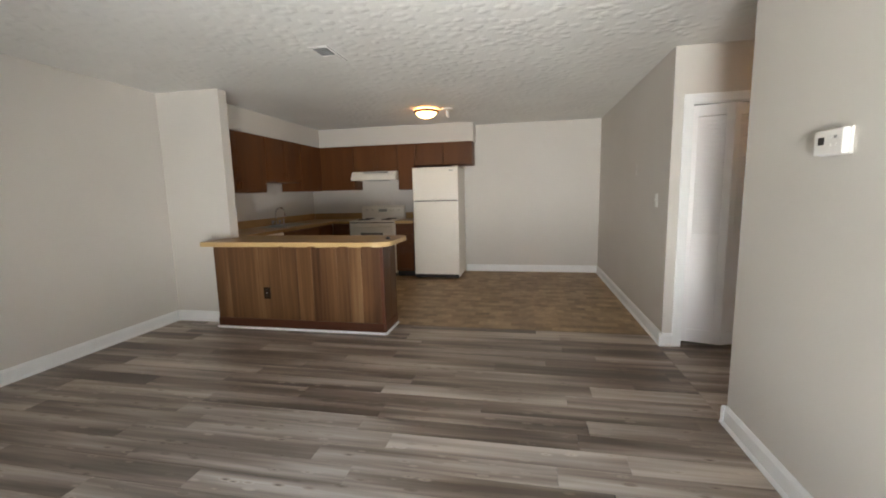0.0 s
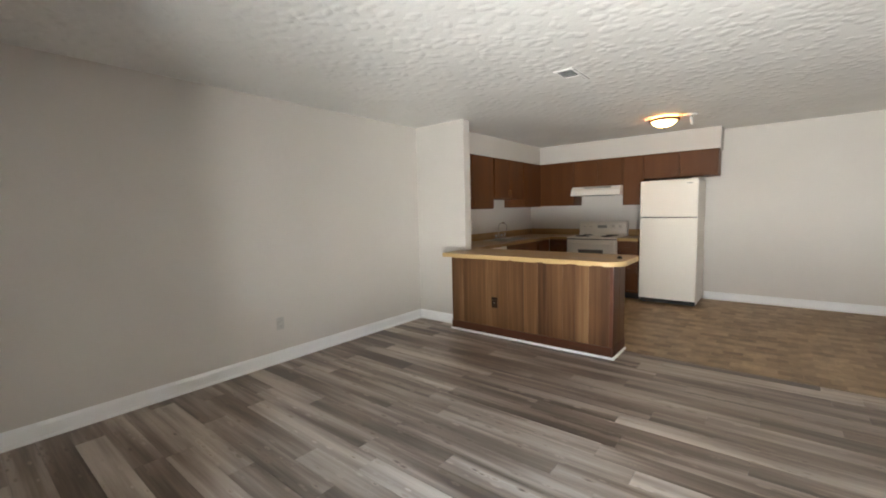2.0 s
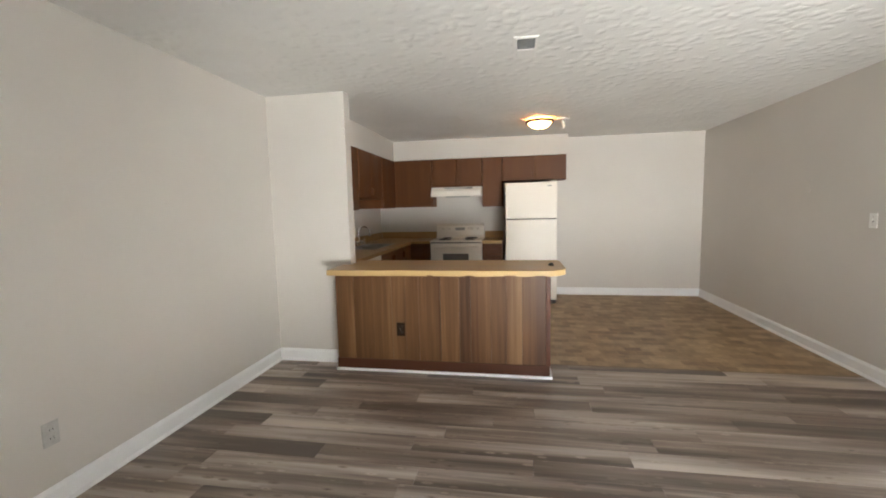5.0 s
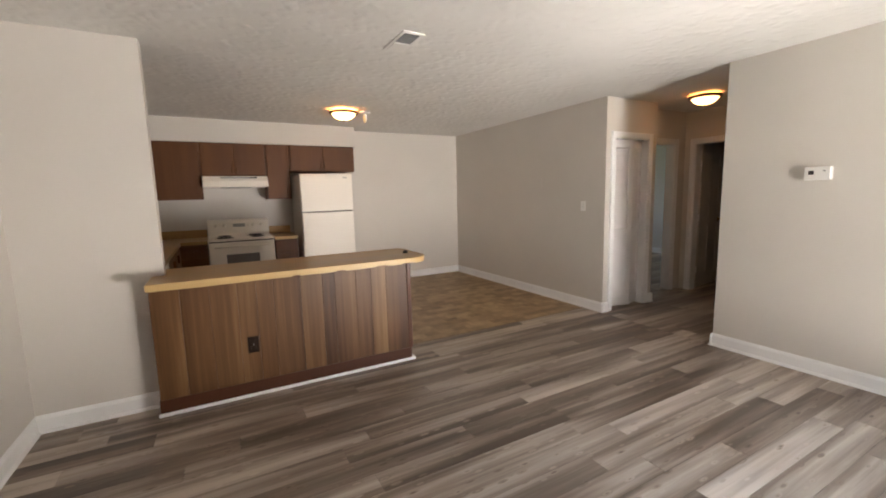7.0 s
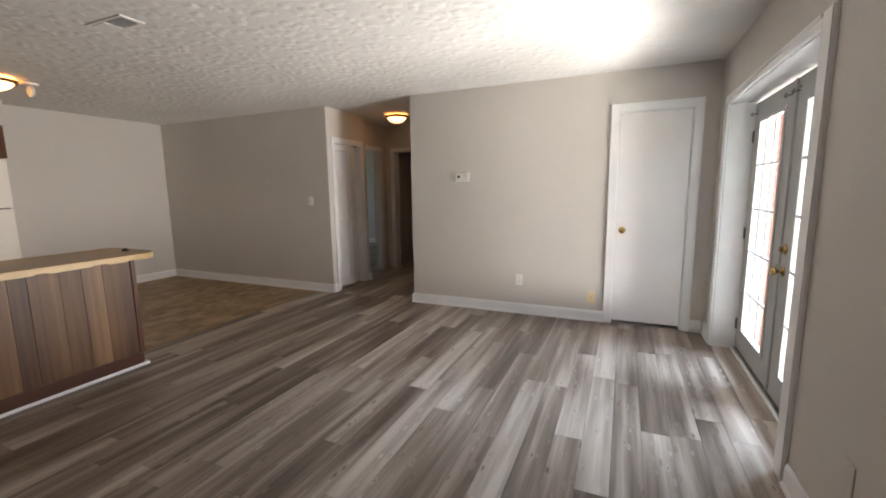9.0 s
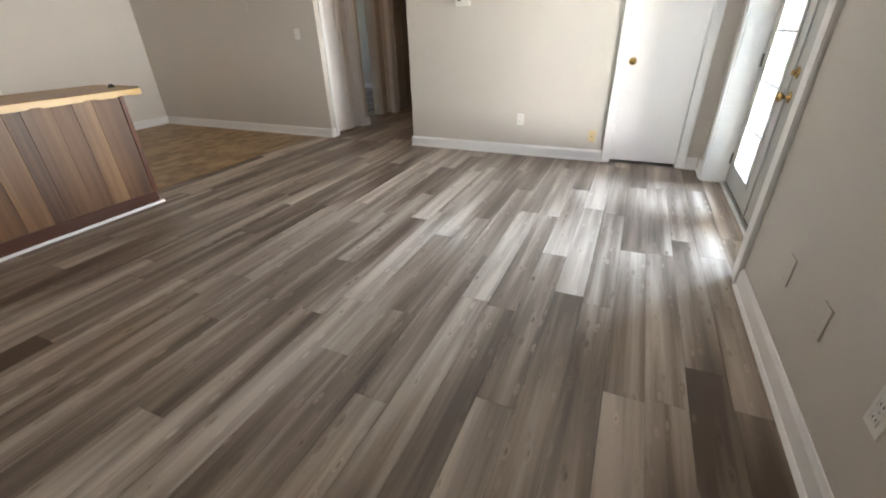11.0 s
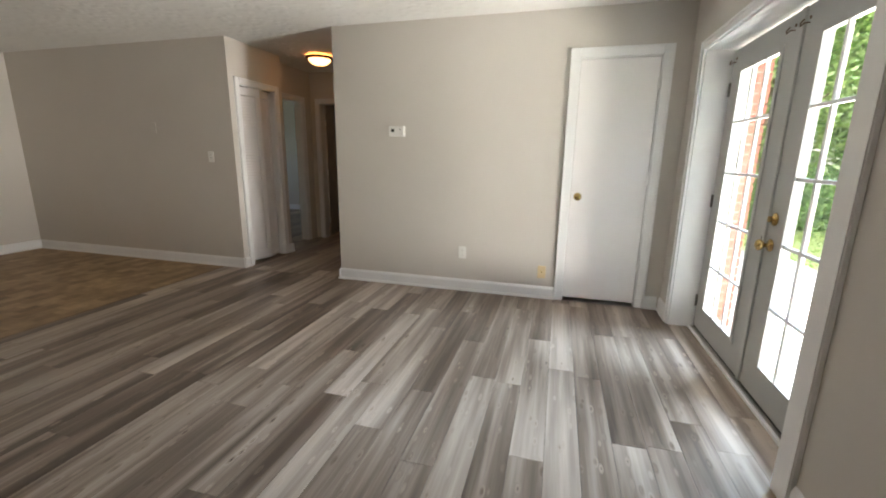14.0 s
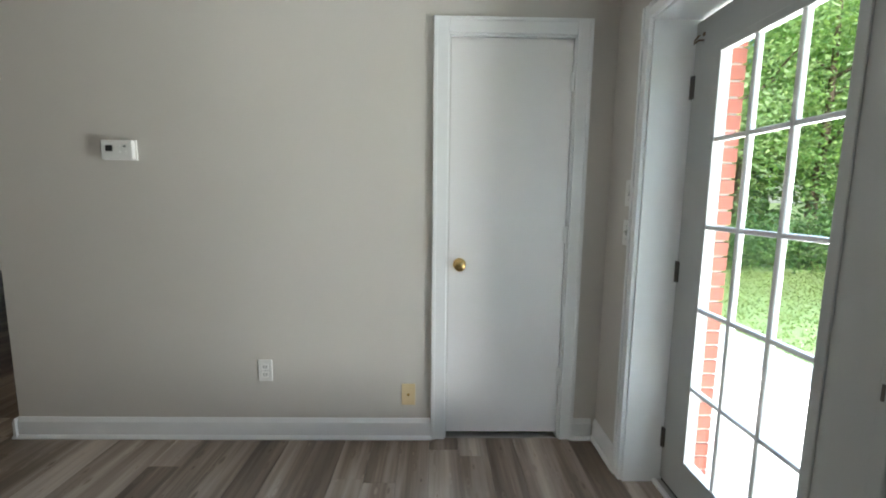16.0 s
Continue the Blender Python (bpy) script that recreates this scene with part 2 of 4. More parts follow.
def glass_material():
    m, n, l, b = material("window_glass")
    n.remove(b)
    tr, gl, lw, mx = n.new("ShaderNodeBsdfTransparent"), n.new("ShaderNodeBsdfGlossy"), n.new("ShaderNodeLayerWeight"), n.new("ShaderNodeMixShader")
    pw, sc = n.new("ShaderNodeMath"), n.new("ShaderNodeMath")
    pw.operation, sc.operation = "POWER", "MULTIPLY_ADD"
    l.new(lw.outputs["Facing"], pw.inputs[0])
    pw.inputs[1].default_value = 5.0
    l.new(pw.outputs[0], sc.inputs[0])
    sc.inputs[1].default_value, sc.inputs[2].default_value = 0.9, 0.03
    tr.inputs[0].default_value = (0.95, 0.97, 0.96, 1)
    gl.inputs["Roughness"].default_value = 0.02
    l.new(sc.outputs[0], mx.inputs[0])
    l.new(tr.outputs[0], mx.inputs[1])
    l.new(gl.outputs[0], mx.inputs[2])
    l.new(mx.outputs[0], n["Material Output"].inputs[0])
    return m


GLASS = glass_material()


def glow_material(name, c, strength):
    m, n, l, b = material(name)
    b.inputs["Base Color"].default_value = (*c, 1)
    b.inputs["Emission Color"].default_value = (*c, 1)
    b.inputs["Emission Strength"].default_value = strength
    b.inputs["Roughness"].default_value = 0.35
    return m


KGLOW = glow_material("lit_amber_glass", (1.0, 0.60, 0.22), 3.6)
BULB = glow_material("lit_bulb", (1.0, 0.42, 0.10), 8.0)
HBULB = glow_material("dim_lit_bulb", (1.0, 0.42, 0.10), 3.0)
HGLOW = glow_material("lit_dim_amber_glass", (1.0, 0.50, 0.17), 2.6)


def leaf_material(name, stops):
    m, n, l, b = material(name)
    rnd = n.new("ShaderNodeNewGeometry").outputs["Random Per Island"]
    l.new(ramp(n, l, rnd, stops), b.inputs["Base Color"])
    b.inputs["Roughness"].default_value = 0.55
    b.inputs["Transmission Weight"].default_value = 0.0
    tl, mx = n.new("ShaderNodeBsdfTranslucent"), n.new("ShaderNodeMixShader")
    l.new(ramp(n, l, rnd, [(p, (c[0] * 1.5, c[1] * 1.4, c[2])) for p, c in stops]), tl.inputs[0])
    mx.inputs[0].default_value = 0.5
    l.new(b.outputs[0], mx.inputs[1])
    l.new(tl.outputs[0], mx.inputs[2])
    l.new(mx.outputs[0], n["Material Output"].inputs[0])
    return m


LEAF = leaf_material("tree_leaves", [(0.0, (0.14, 0.26, 0.09)), (0.5, (0.27, 0.43, 0.15)), (1.0, (0.44, 0.58, 0.24))])
# darker greens paint the shadow along the foot of the trees
SHADELEAF = leaf_material("shaded_undergrowth_leaves", [(0.0, (0.06, 0.13, 0.05)), (0.6, (0.14, 0.26, 0.09)), (1.0, (0.28, 0.42, 0.16))])
PALELEAF = leaf_material("pale_tree_leaves", [(0.0, (0.20, 0.34, 0.13)), (0.5, (0.42, 0.58, 0.29)), (1.0, (0.64, 0.75, 0.46))])
GRASSB = leaf_material("grass_blades", [(0.0, (0.20, 0.27, 0.08)), (1.0, (0.30, 0.38, 0.13))])
LAWN = shade("lawn_soil", (0.26, 0.33, 0.12), 0.22, 2.5, 0.9, fine=60, relief=0.6, dist=0.01)


# ---- building helpers ----
def add_box(bm, x0, x1, y0, y1, z0, z1, bevel=0.0):
    r = bmesh.ops.create_cube(bm, size=1.0, matrix=Matrix.Translation(((x0 + x1) / 2, (y0 + y1) / 2, (z0 + z1) / 2)) @ Matrix.Diagonal((abs(x1 - x0), abs(y1 - y0), abs(z1 - z0), 1)))
    if bevel:
        es = list({e for v in r["verts"] for e in v.link_edges})
        bmesh.ops.bevel(bm, geom=es, offset=bevel, segments=2, affect="EDGES", profile=0.6)


def box(x0, x1, y0, y1, z0, z1, bevel=0.0):
    bm = bmesh.new()
    add_box(bm, x0, x1, y0, y1, z0, z1, bevel)
    return bm


def boxes(*rows, bevel=0.0):
    bm = bmesh.new()
    for r in rows:
        add_box(bm, *r, bevel)
    return bm


def lathe(profile, steps=32, m=None):
    """A turned body round z from (radius, height) pairs."""
    bm = bmesh.new()
    rings = []
    for r, z in profile:
        rings.append([bm.verts.new((r * math.cos(2 * math.pi * i / steps), r * math.sin(2 * math.pi * i / steps), z)) for i in range(steps)])
    for a, b in zip(rings, rings[1:]):
        for i in range(steps):
            bm.faces.new((a[i], a[(i + 1) % steps], b[(i + 1) % steps], b[i]))
    bm.faces.new(rings[0][::-1])
    bm.faces.new(rings[-1])
    bmesh.ops.recalc_face_normals(bm, faces=bm.faces)
    for f in bm.faces:
        f.smooth = len(f.verts) == 4
    if m is not None:
        bm.transform(m)
    return bm


def tube(points, radius, steps=10):
    bm = bmesh.new()
    pts = [Vector(p) for p in points]
    rings = []
    for i, p in enumerate(pts):
        d = (pts[min(i + 1, len(pts) - 1)] - pts[max(i - 1, 0)]).normalized()
        up = Vector((0, 0, 1)) if abs(d.z) < 0.9 else Vector((1, 0, 0))
        u = d.cross(up).normalized()
        v = d.cross(u)
        rr = radius[i] if isinstance(radius, (list, tuple)) else radius
        rings.append([bm.verts.new(p + rr * (math.cos(2 * math.pi * k / steps) * u + math.sin(2 * math.pi * k / steps) * v)) for k in range(steps)])
    for a, b in zip(rings, rings[1:]):
        for k in range(steps):
            bm.faces.new((a[k], a[(k + 1) % steps], b[(k + 1) % steps], b[k])).smooth = True
    bm.faces.new(rings[0][::-1])
    bm.faces.new(rings[-1])
    bmesh.ops.recalc_face_normals(bm, faces=bm.faces)
    return bm


def slab(outline, z0, z1, bevel=0.0):
    """A flat body from an outline in x and y."""
    bm = bmesh.new()
    f = bm.faces.new([bm.verts.new((x, y, z0)) for x, y in outline])
    top = bmesh.ops.extrude_face_region(bm, geom=[f])
    bmesh.ops.translate(bm, verts=[v for v in top["geom"] if isinstance(v, bmesh.types.BMVert)], vec=(0, 0, z1 - z0))
    bmesh.ops.recalc_face_normals(bm, faces=bm.faces)
    if bevel:
        bmesh.ops.bevel(bm, geom=[e for e in bm.edges if abs(e.verts[0].co.z - e.verts[1].co.z) < 1e-6], offset=bevel, segments=2, affect="EDGES")
    return bm


def mesh_of(name, bm, mat):
    me = bpy.data.meshes.new(name)
    bm.to_mesh(me)
    bm.free()
    me.materials.append(mat)
    return me


def part(name, bm, mat, parent, label=""):
    ob = new(name, mesh_of(name, bm, mat))
    ob.parent = parent
    return tagged(ob, label=label)


def thing(name, label, category, group="", m=None):
    ob = new(name)
    ob.empty_display_size = 0.1
    if m is not None:
        ob.matrix_basis = m
    return tagged(ob, label, category, group)


def solid(name, bm, mat, label, category, group="", m=None):
    ob = new(name, mesh_of(name, bm, mat))
    if m is not None:
        ob.matrix_basis = m
    return tagged(ob, label, category, group)


def structure(name, bm, mat, label="", category=""):
    ob = new(name, mesh_of(name, bm, mat))
    return tagged(ob, label, category, kind="structure")


# ---- the setting ----
H = 2.41
XW, XE, XK = -3.775, 1.095, 1.12      # west wall, east wall of the living room, east wall of the kitchen
YS, YP, YB = -0.505, 3.85, 6.97      # south wall, pier, kitchen's back wall
DX0, DX1, DH = -0.945, 0.772, 1.995   # french doors' opening
YD = -0.675                           # french doors' inner face
HY0, HY1 = 2.515, 3.74                # hall's sides
HN, HX = 3.98, 2.97                   # recessed hall wall, hall's end

structure("floor", box(-3.9, 6.0, -0.72, 7.7, -0.16, -0.012), CONC, "dark subfloor under the coverings", "floor")
structure("ceiling", box(-3.9, 6.0, -0.905, 7.8, H, H + 0.12), CEIL, "white ceiling with a stomped plaster texture", "ceiling")
structure("wall_west", box(XW - 0.12, XW, -0.63, 7.09, 0, H), PAINT, "light grey painted plaster wall", "wall")
structure("wall_south", boxes((XW, DX0, -0.72, YS, 0, H), (DX1, 2.0, -0.72, YS, 0, H), (DX0, DX1, -0.72, YS, DH, H)), PAINT, "light grey painted wall round the french doors", "wall")
structure("wall_east", boxes((XE, 1.215, 0.305, HY0, 0, H), (XE, 1.215, YS, -0.315, 0, H), (XE, 1.215, -0.315, 0.305, 2.045, H)), PAINT, "light grey painted wall with a closet door", "wall")
structure("wall_hall_south", box(1.215, HX + 0.12, HY0 - 0.12, HY0, 0, H), PAINT, "light grey painted hall wall", "wall")
structure("wall_hall_end", boxes((HX, HX + 0.12, HY0, 3.10, 0, H), (HX, HX + 0.12, 3.84, HN, 0, H), (HX, HX + 0.12, 3.10, 3.84, 1.99, H)), PAINT, "light grey painted wall at the hall's end", "wall")
structure("wall_closet", boxes((1.12, 1.255, HY1, 3.85, 0, H), (1.845, 1.99, HY1, 3.85, 0, H), (1.255, 1.845, HY1, 3.85, 1.985, H)), PAINT, "light grey painted front wall of the hall closet", "wall")
structure("wall_closet_side", box(1.89, 1.99, 3.85, 4.5, 0, H), PAINT, "light grey painted side wall of the hall closet", "wall")
structure("wall_closet_back", box(1.22, 1.89, 4.4, 4.5, 0, H), PAINT, "plain back wall of the hall closet", "wall")
structure("wall_hall_north", boxes((1.99, 2.06, HN, HN + 0.11, 0, H), (2.74, HX + 0.12, HN, HN + 0.11, 0, H), (2.06, 2.74, HN, HN + 0.11, 1.99, H)), PAINT, "light grey painted hall wall with a doorway", "wall")
structure("wall_kitchen_east", box(XK, 1.22, 3.85, YB, 0, H), PAINT, "light grey painted kitchen wall", "wall")
structure("wall_north", box(XW, 1.22, YB, YB + 0.12, 0, H), PAINT, "light grey painted kitchen wall", "wall")
structure("wall_pier", box(XW, -3.04, YP, YP + 0.12, 0, H), PAINT, "short light grey wall between living room and kitchen", "wall")
structure("soffit", boxes((XW, -3.42, YP + 0.12, YB, 2.125, H), (-3.42, -0.82, 6.625, YB, 2.125, H)), PAINT, "painted soffit over the wall cabinets", "soffit")
# unseen wall, added so that no daylight leaks round the closet door
structure("wall_light_stop", boxes((1.9, 2.0, YS, HY0 - 0.12, 0, H)), PAINT, "unseen plain wall added behind the closet door to stop light", "wall")
# the room behind the hall and the dark room at its end
structure("wall_bedroom_west", box(1.89, 1.999, 4.5, 7.6, 0, H), PAINT, "grey bedroom wall", "wall")
structure("wall_bedroom_north", boxes((2.0, 3.4, 7.6, 7.72, 0, H), (4.6, 6.0, 7.6, 7.72, 0, H), (3.4, 4.6, 7.6, 7.72, 0, 0.9), (3.4, 4.6, 7.6, 7.72, 2.0, H)), PAINT, "grey bedroom wall with a window opening", "wall")
structure("wall_bedroom_east", box(5.8, 5.92, 4.24, 7.6, 0, H), PAINT, "grey bedroom wall", "wall")
structure("wall_bedroom_south", box(HX + 0.12, 5.8, HN, HN + 0.11, 0, H), PAINT, "grey bedroom wall", "wall")
structure("wall_back_room_east", box(4.9, 5.0, 2.2, HN, 0, H), PAINT, "grey wall of the dark room", "wall")
structure("wall_back_room_south", box(HX + 0.12, 4.9, 2.2, 2.396, 0, H), PAINT, "grey wall of the dark room", "wall")


# ---- trim ----
def baseboard(length, h=0.112, t=0.014):
    """A moulded board along x from 0, its back at y = 0, facing -y, with a shoe."""
    prof = [(0, 0), (-t - 0.012, 0), (-t - 0.012, 0.006), (-t - 0.004, 0.018), (-t, 0.02), (-t, h - 0.022), (-t + 0.004, h - 0.014), (-0.006, h - 0.004), (-0.004, h), (0, h)]
    bm = bmesh.new()
    a = [bm.verts.new((0, y, z)) for y, z in prof]
    b = [bm.verts.new((length, y, z)) for y, z in prof]
    k = len(prof)
    for i in range(k):
        bm.faces.new((a[i], a[(i + 1) % k], b[(i + 1) % k], b[i]))
    bm.faces.new(a)
    bm.faces.new(b[::-1])
    bmesh.ops.recalc_face_normals(bm, faces=bm.faces)
    return bm


for x, y, rz, n in (
        (XW, YP, 0, -3.13 - XW),                 # under the pier
        (XW, YS, 90, YP - YS - 0.026),           # west wall
        (-1.057, YS, 180, -1.057 - XW - 0.026),      # south wall
        (XE, YS, 180, XE - 0.826),                # by the switches
        (XE, HY0, 270, HY0 - 0.365),             # east wall
        (XE, -0.375, 270, -0.375 - YS - 0.026),
        (HX, HY0, 180, HX - XE + 0.026),
        (XK, YB - 0.026, 270, YB - 0.026 - HY1 + 0.026),  # kitchen
        (-1.0, YB, 0, XK + 1.0),
        (XK - 0.026, HY1, 0, 1.195 - XK + 0.026),
        (1.905, HY1, 0, 1.99 - 1.905 + 0.026),
        (1.99, HN, 270, 0), (5.8, 7.6, 270, 3.3), (2.0, 7.6, 0, 3.75)):
    if n > 0:
        ob = structure("baseboard", baseboard(n), WHITE, "white painted moulded baseboard", "baseboard")
        ob.matrix_basis = pose(x, y, 0, 0, 0, rz)


def casing(name, w, h, cw=0.06, t=0.016, depth=0.11, label="white painted door casing", cw2=0.0):
    """Door casing in a wall whose face is y = 0 and looks to -y; the opening runs from x = 0 to w, up to h."""
    ob = structure(name, boxes((-0.002, 0.014, 0, depth, 0, h), (w - 0.014, w + 0.002, 0, depth, 0, h), (0.014, w - 0.014, 0, depth, h - 0.014, h + 0.002)), WHITE, label, "door frame")
    for nm, r in (("side_casing", (-cw, 0.006, -t, 0.0, 0, h + cw)), ("side_casing", (w - 0.006, w + (cw2 or cw), -t, 0.0, 0, h + cw)), ("head_casing", (0.0061, w - 0.0061, -t, 0.0, h - 0.006, h + cw))):
        part(nm, box(*r, bevel=0.004), WHITE, ob)
        rr = list(r)
        rr[3] = -t
        rr[2] = -t - 0.006
        if nm == "side_casing":
            rr[0], rr[1] = (r[0] + 0.003, r[0] + 0.02) if r[0] < 0 else (r[1] - 0.02, r[1] - 0.003)
            rr[5] = r[5] - 0.003
        else:
            rr[4], rr[5] = r[5] - 0.02, r[5] - 0.003
        part("backband", box(*rr, bevel=0.002), WHITE, ob)
    return ob


casing("door_frame_1", 0.62, 2.045, 0.068, depth=0.1).matrix_basis = pose(XE, 0.305, 0, 0, 0, 270)
casing("door_frame_2", 0.59, 1.985).matrix_basis = pose(1.255, HY1, 0)
casing("door_frame_3", 0.68, 1.99).matrix_basis = pose(2.06, HN, 0)
casing("door_frame_4", 0.74, 1.99, depth=0.12).matrix_basis = pose(HX, 3.84, 0, 0, 0, 270)
fc = casing("door_frame_5", DX1 - DX0, DH, 0.052, 0.018, 0.215, "white painted deep frame of the french doors", 0.11)
fc.matrix_basis = pose(DX1, YS, 0, 0, 0, 180)


# ---- doors ----
def knob(parent, x, y, z, out=-1, mat=BRASS):
    """A round door knob on a rose; the door's face is at y, out says which way it looks."""
    m = pose(x, y, z, 90 if out < 0 else -90)
    k = part("knob", lathe([(0.032, 0.0), (0.033, 0.004), (0.028, 0.009), (0.011, 0.012), (0.011, 0.03), (0.02, 0.036), (0.028, 0.046), (0.029, 0.055), (0.024, 0.064), (0.01, 0.068)], 28, m), mat, parent, "polished brass knob")
    part("button", lathe([(0.006, 0.067), (0.006, 0.071)], 12, m), mat, k)


def hinge(parent, x, y, z, mat):
    h = part("hinge", lathe([(0.006, -0.045), (0.0065, -0.043), (0.0065, 0.043), (0.006, 0.045)], 12, pose(x, y, z)), mat, parent, "butt hinge")
    part("leaf", box(x - 0.014, x + 0.014, y - 0.002, y + 0.004, z - 0.044, z + 0.044), mat, h)


door = thing("door_1", "flat white painted closet door with a brass knob, closed", "door", m=pose(XE, 0.305, 0, 0, 0, 270))
door["kind"] = "structure"
part("panel", box(0.017, 0.603, 0.012, 0.047, 0.03, 2.028, 0.002), DOORW, door)
knob(door, 0.072, 0.012, 0.935)
for z in (1.83, 1.09, 0.35):
    hinge(door, 0.607, 0.004, z, WHITE)


# ---- french doors: local x runs from the east jamb to the west, the inner face looks to -y ----
FW = (DX1 - DX0 - 0.028) / 2
french = thing("door_2", "pair of closed grey-white french doors, darkened for backlight, with fifteen panes each", "door", m=pose(DX1, YD, 0, 0, 0, 180))
french["kind"] = "structure"
for leaf in range(2):
    a = 0.016 + leaf * (FW + 0.001)
    b = a + FW - 0.005
    ga, gb, gz0, gz1 = (a + 0.155, b - 0.163, 0.195, 1.82) if leaf == 0 else (a + 0.182, b - 0.146, 0.195, 1.82)
    lf = part("leaf", boxes((a, ga, 0, 0.044, 0.03, 1.965), (gb, b, 0, 0.044, 0.03, 1.965), (ga, gb, 0, 0.044, 0.03, gz0), (ga, gb, 0, 0.044, gz1, 1.965)), DOORG, french, "grey-white painted door leaf, darkened for backlight")
    # the beads share the darkened paint, which tones down the light on them
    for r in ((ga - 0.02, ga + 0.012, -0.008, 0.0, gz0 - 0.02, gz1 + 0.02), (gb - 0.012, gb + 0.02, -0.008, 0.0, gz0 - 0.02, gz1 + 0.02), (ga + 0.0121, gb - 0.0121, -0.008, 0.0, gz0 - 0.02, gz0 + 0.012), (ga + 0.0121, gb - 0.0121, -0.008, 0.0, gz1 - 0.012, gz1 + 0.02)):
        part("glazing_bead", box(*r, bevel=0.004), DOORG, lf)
    for i in (1, 2):
        x = ga + (gb - ga) * i / 3
        part("glazing_bar", box(x - 0.009, x + 0.009, -0.003, 0.018, gz0, gz1, 0.005), WHITE, lf, "white upright glazing bar")
    for i in (1, 2, 3, 4):
        z = gz0 + (gz1 - gz0) * i / 5
        part("glazing_bar", box(ga, gb, -0.002, 0.017, z - 0.009, z + 0.009, 0.005), WHITE, lf, "white level glazing bar")
    for i in range(3):
        for j in range(5):
            x0, x1 = ga + (gb - ga) * i / 3 + 0.010, ga + (gb - ga) * (i + 1) / 3 - 0.010
            z0, z1 = gz0 + (gz1 - gz0) * j / 5 + 0.010, gz0 + (gz1 - gz0) * (j + 1) / 5 - 0.010
            p = part("pane", box(x0, x1, 0.006, 0.010, z0, z1), GLASS, lf)
            p.visible_shadow = False
    for z in (1.72, 0.97, 0.22):
        hinge(lf, a + 0.001 if leaf == 0 else b - 0.001, -0.004, z, HINGE)
    # hooks that once held a blind
    for x in ((a + 0.05), (b - 0.07)) if leaf == 0 else ((a + 0.05),):
        hk = part("blind_hook", tube([(x, 0, 1.885), (x, -0.02, 1.885), (x - 0.006, -0.034, 1.872), (x + 0.018, -0.045, 1.878), (x + 0.036, -0.04, 1.89)], 0.0035, 8), BRONZE, lf, "dark metal blind hook")
        part("hook_plate", lathe([(0.008, 0), (0.008, 0.003), (0.004, 0.004)], 12, pose(x, 0, 1.908, 90)), BRONZE, hk)
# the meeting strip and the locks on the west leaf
part("astragal", box(0.016 + FW - 0.012, 0.016 + FW + 0.024, -0.012, 0.0, 0.03, 1.965, 0.004), DOORG, french, "grey-white meeting strip, darkened for backlight")
LX = 0.016 + FW + 0.08
dk = part("deadbolt", lathe([(0.033, 0.0), (0.033, 0.006), (0.026, 0.011), (0.012, 0.012), (0.012, 0.018)], 28, pose(LX, 0, 0.965, 90)), BRASS, french, "brass deadbolt")
part("thumb_turn", box(LX - 0.006, LX + 0.006, -0.034, -0.018, 0.95, 0.98, 0.003), BRASS, dk)
knob(french, LX, 0, 0.83)
part("strike_slot", box(0.012 + FW, 0.020 + FW, -0.0135, -0.012, 0.825, 0.865), HINGE, french)
part("sweep", box(0.016, DX1 - DX0 - 0.016, 0.006, 0.038, 0.012, 0.03), SEAL, french, "black rubber sweep")
structure("threshold", boxes((DX0, DX1, -0.80, -0.658, 0.0, 0.012), bevel=0.003), ALU, "worn aluminium threshold under the french doors", "threshold")
structure("trim", boxes((DX0 + 0.018, DX1 - 0.018, -0.657, -0.637, 0, 0.02), bevel=0.006), WHITE, "white quarter-round strip along the threshold", "trim")


# ---- bifold closet door in the hall ----
def louvre_leaf(parent, m, w, flip):
    lf = part("leaf", boxes((0, 0.05, 0, 0.028, 0.03, 1.965), (w - 0.05, w, 0, 0.028, 0.03, 1.965), (0.05, w - 0.05, 0, 0.028, 0.03, 0.14), (0.05, w - 0.05, 0, 0.028, 0.86, 0.95), (0.05, w - 0.05, 0, 0.028, 1.88, 1.965), bevel=0.002), DOORW, parent)
    lf.matrix_basis = m
    part("lower_panel", box(0.045, w - 0.045, 0.008, 0.022, 0.135, 0.865, 0.002), DOORW, lf)
    slat = mesh_of("slat", box(-(w - 0.1) / 2, (w - 0.1) / 2, -0.018, 0.018, -0.003, 0.003, 0.001), DOORW)
    for i in range(29):
        s = new("slat", slat)
        s.parent = lf
        s.matrix_basis = pose(w / 2, 0.014, 0.968 + i * 0.0318, 68)
    return lf


bif = thing("door_3", "white bifold closet door, louvred above and panelled below, slightly folded", "door")
bif["kind"] = "structure"
A, B, C = Vector((1.272, 3.80, 0)), Vector((1.556, 3.722, 0)), Vector((1.832, 3.82, 0))
for p, q in ((A, B), (B, C)):
    d = q - p
    louvre_leaf(bif, pose(p.x, p.y, 0, 0, 0, math.degrees(math.atan2(d.y, d.x))), d.length - 0.004, 0)
part("track", box(1.27, 1.83, 3.775, 3.81, 1.969, 1.984), SEAL, bif, "dark steel top track")


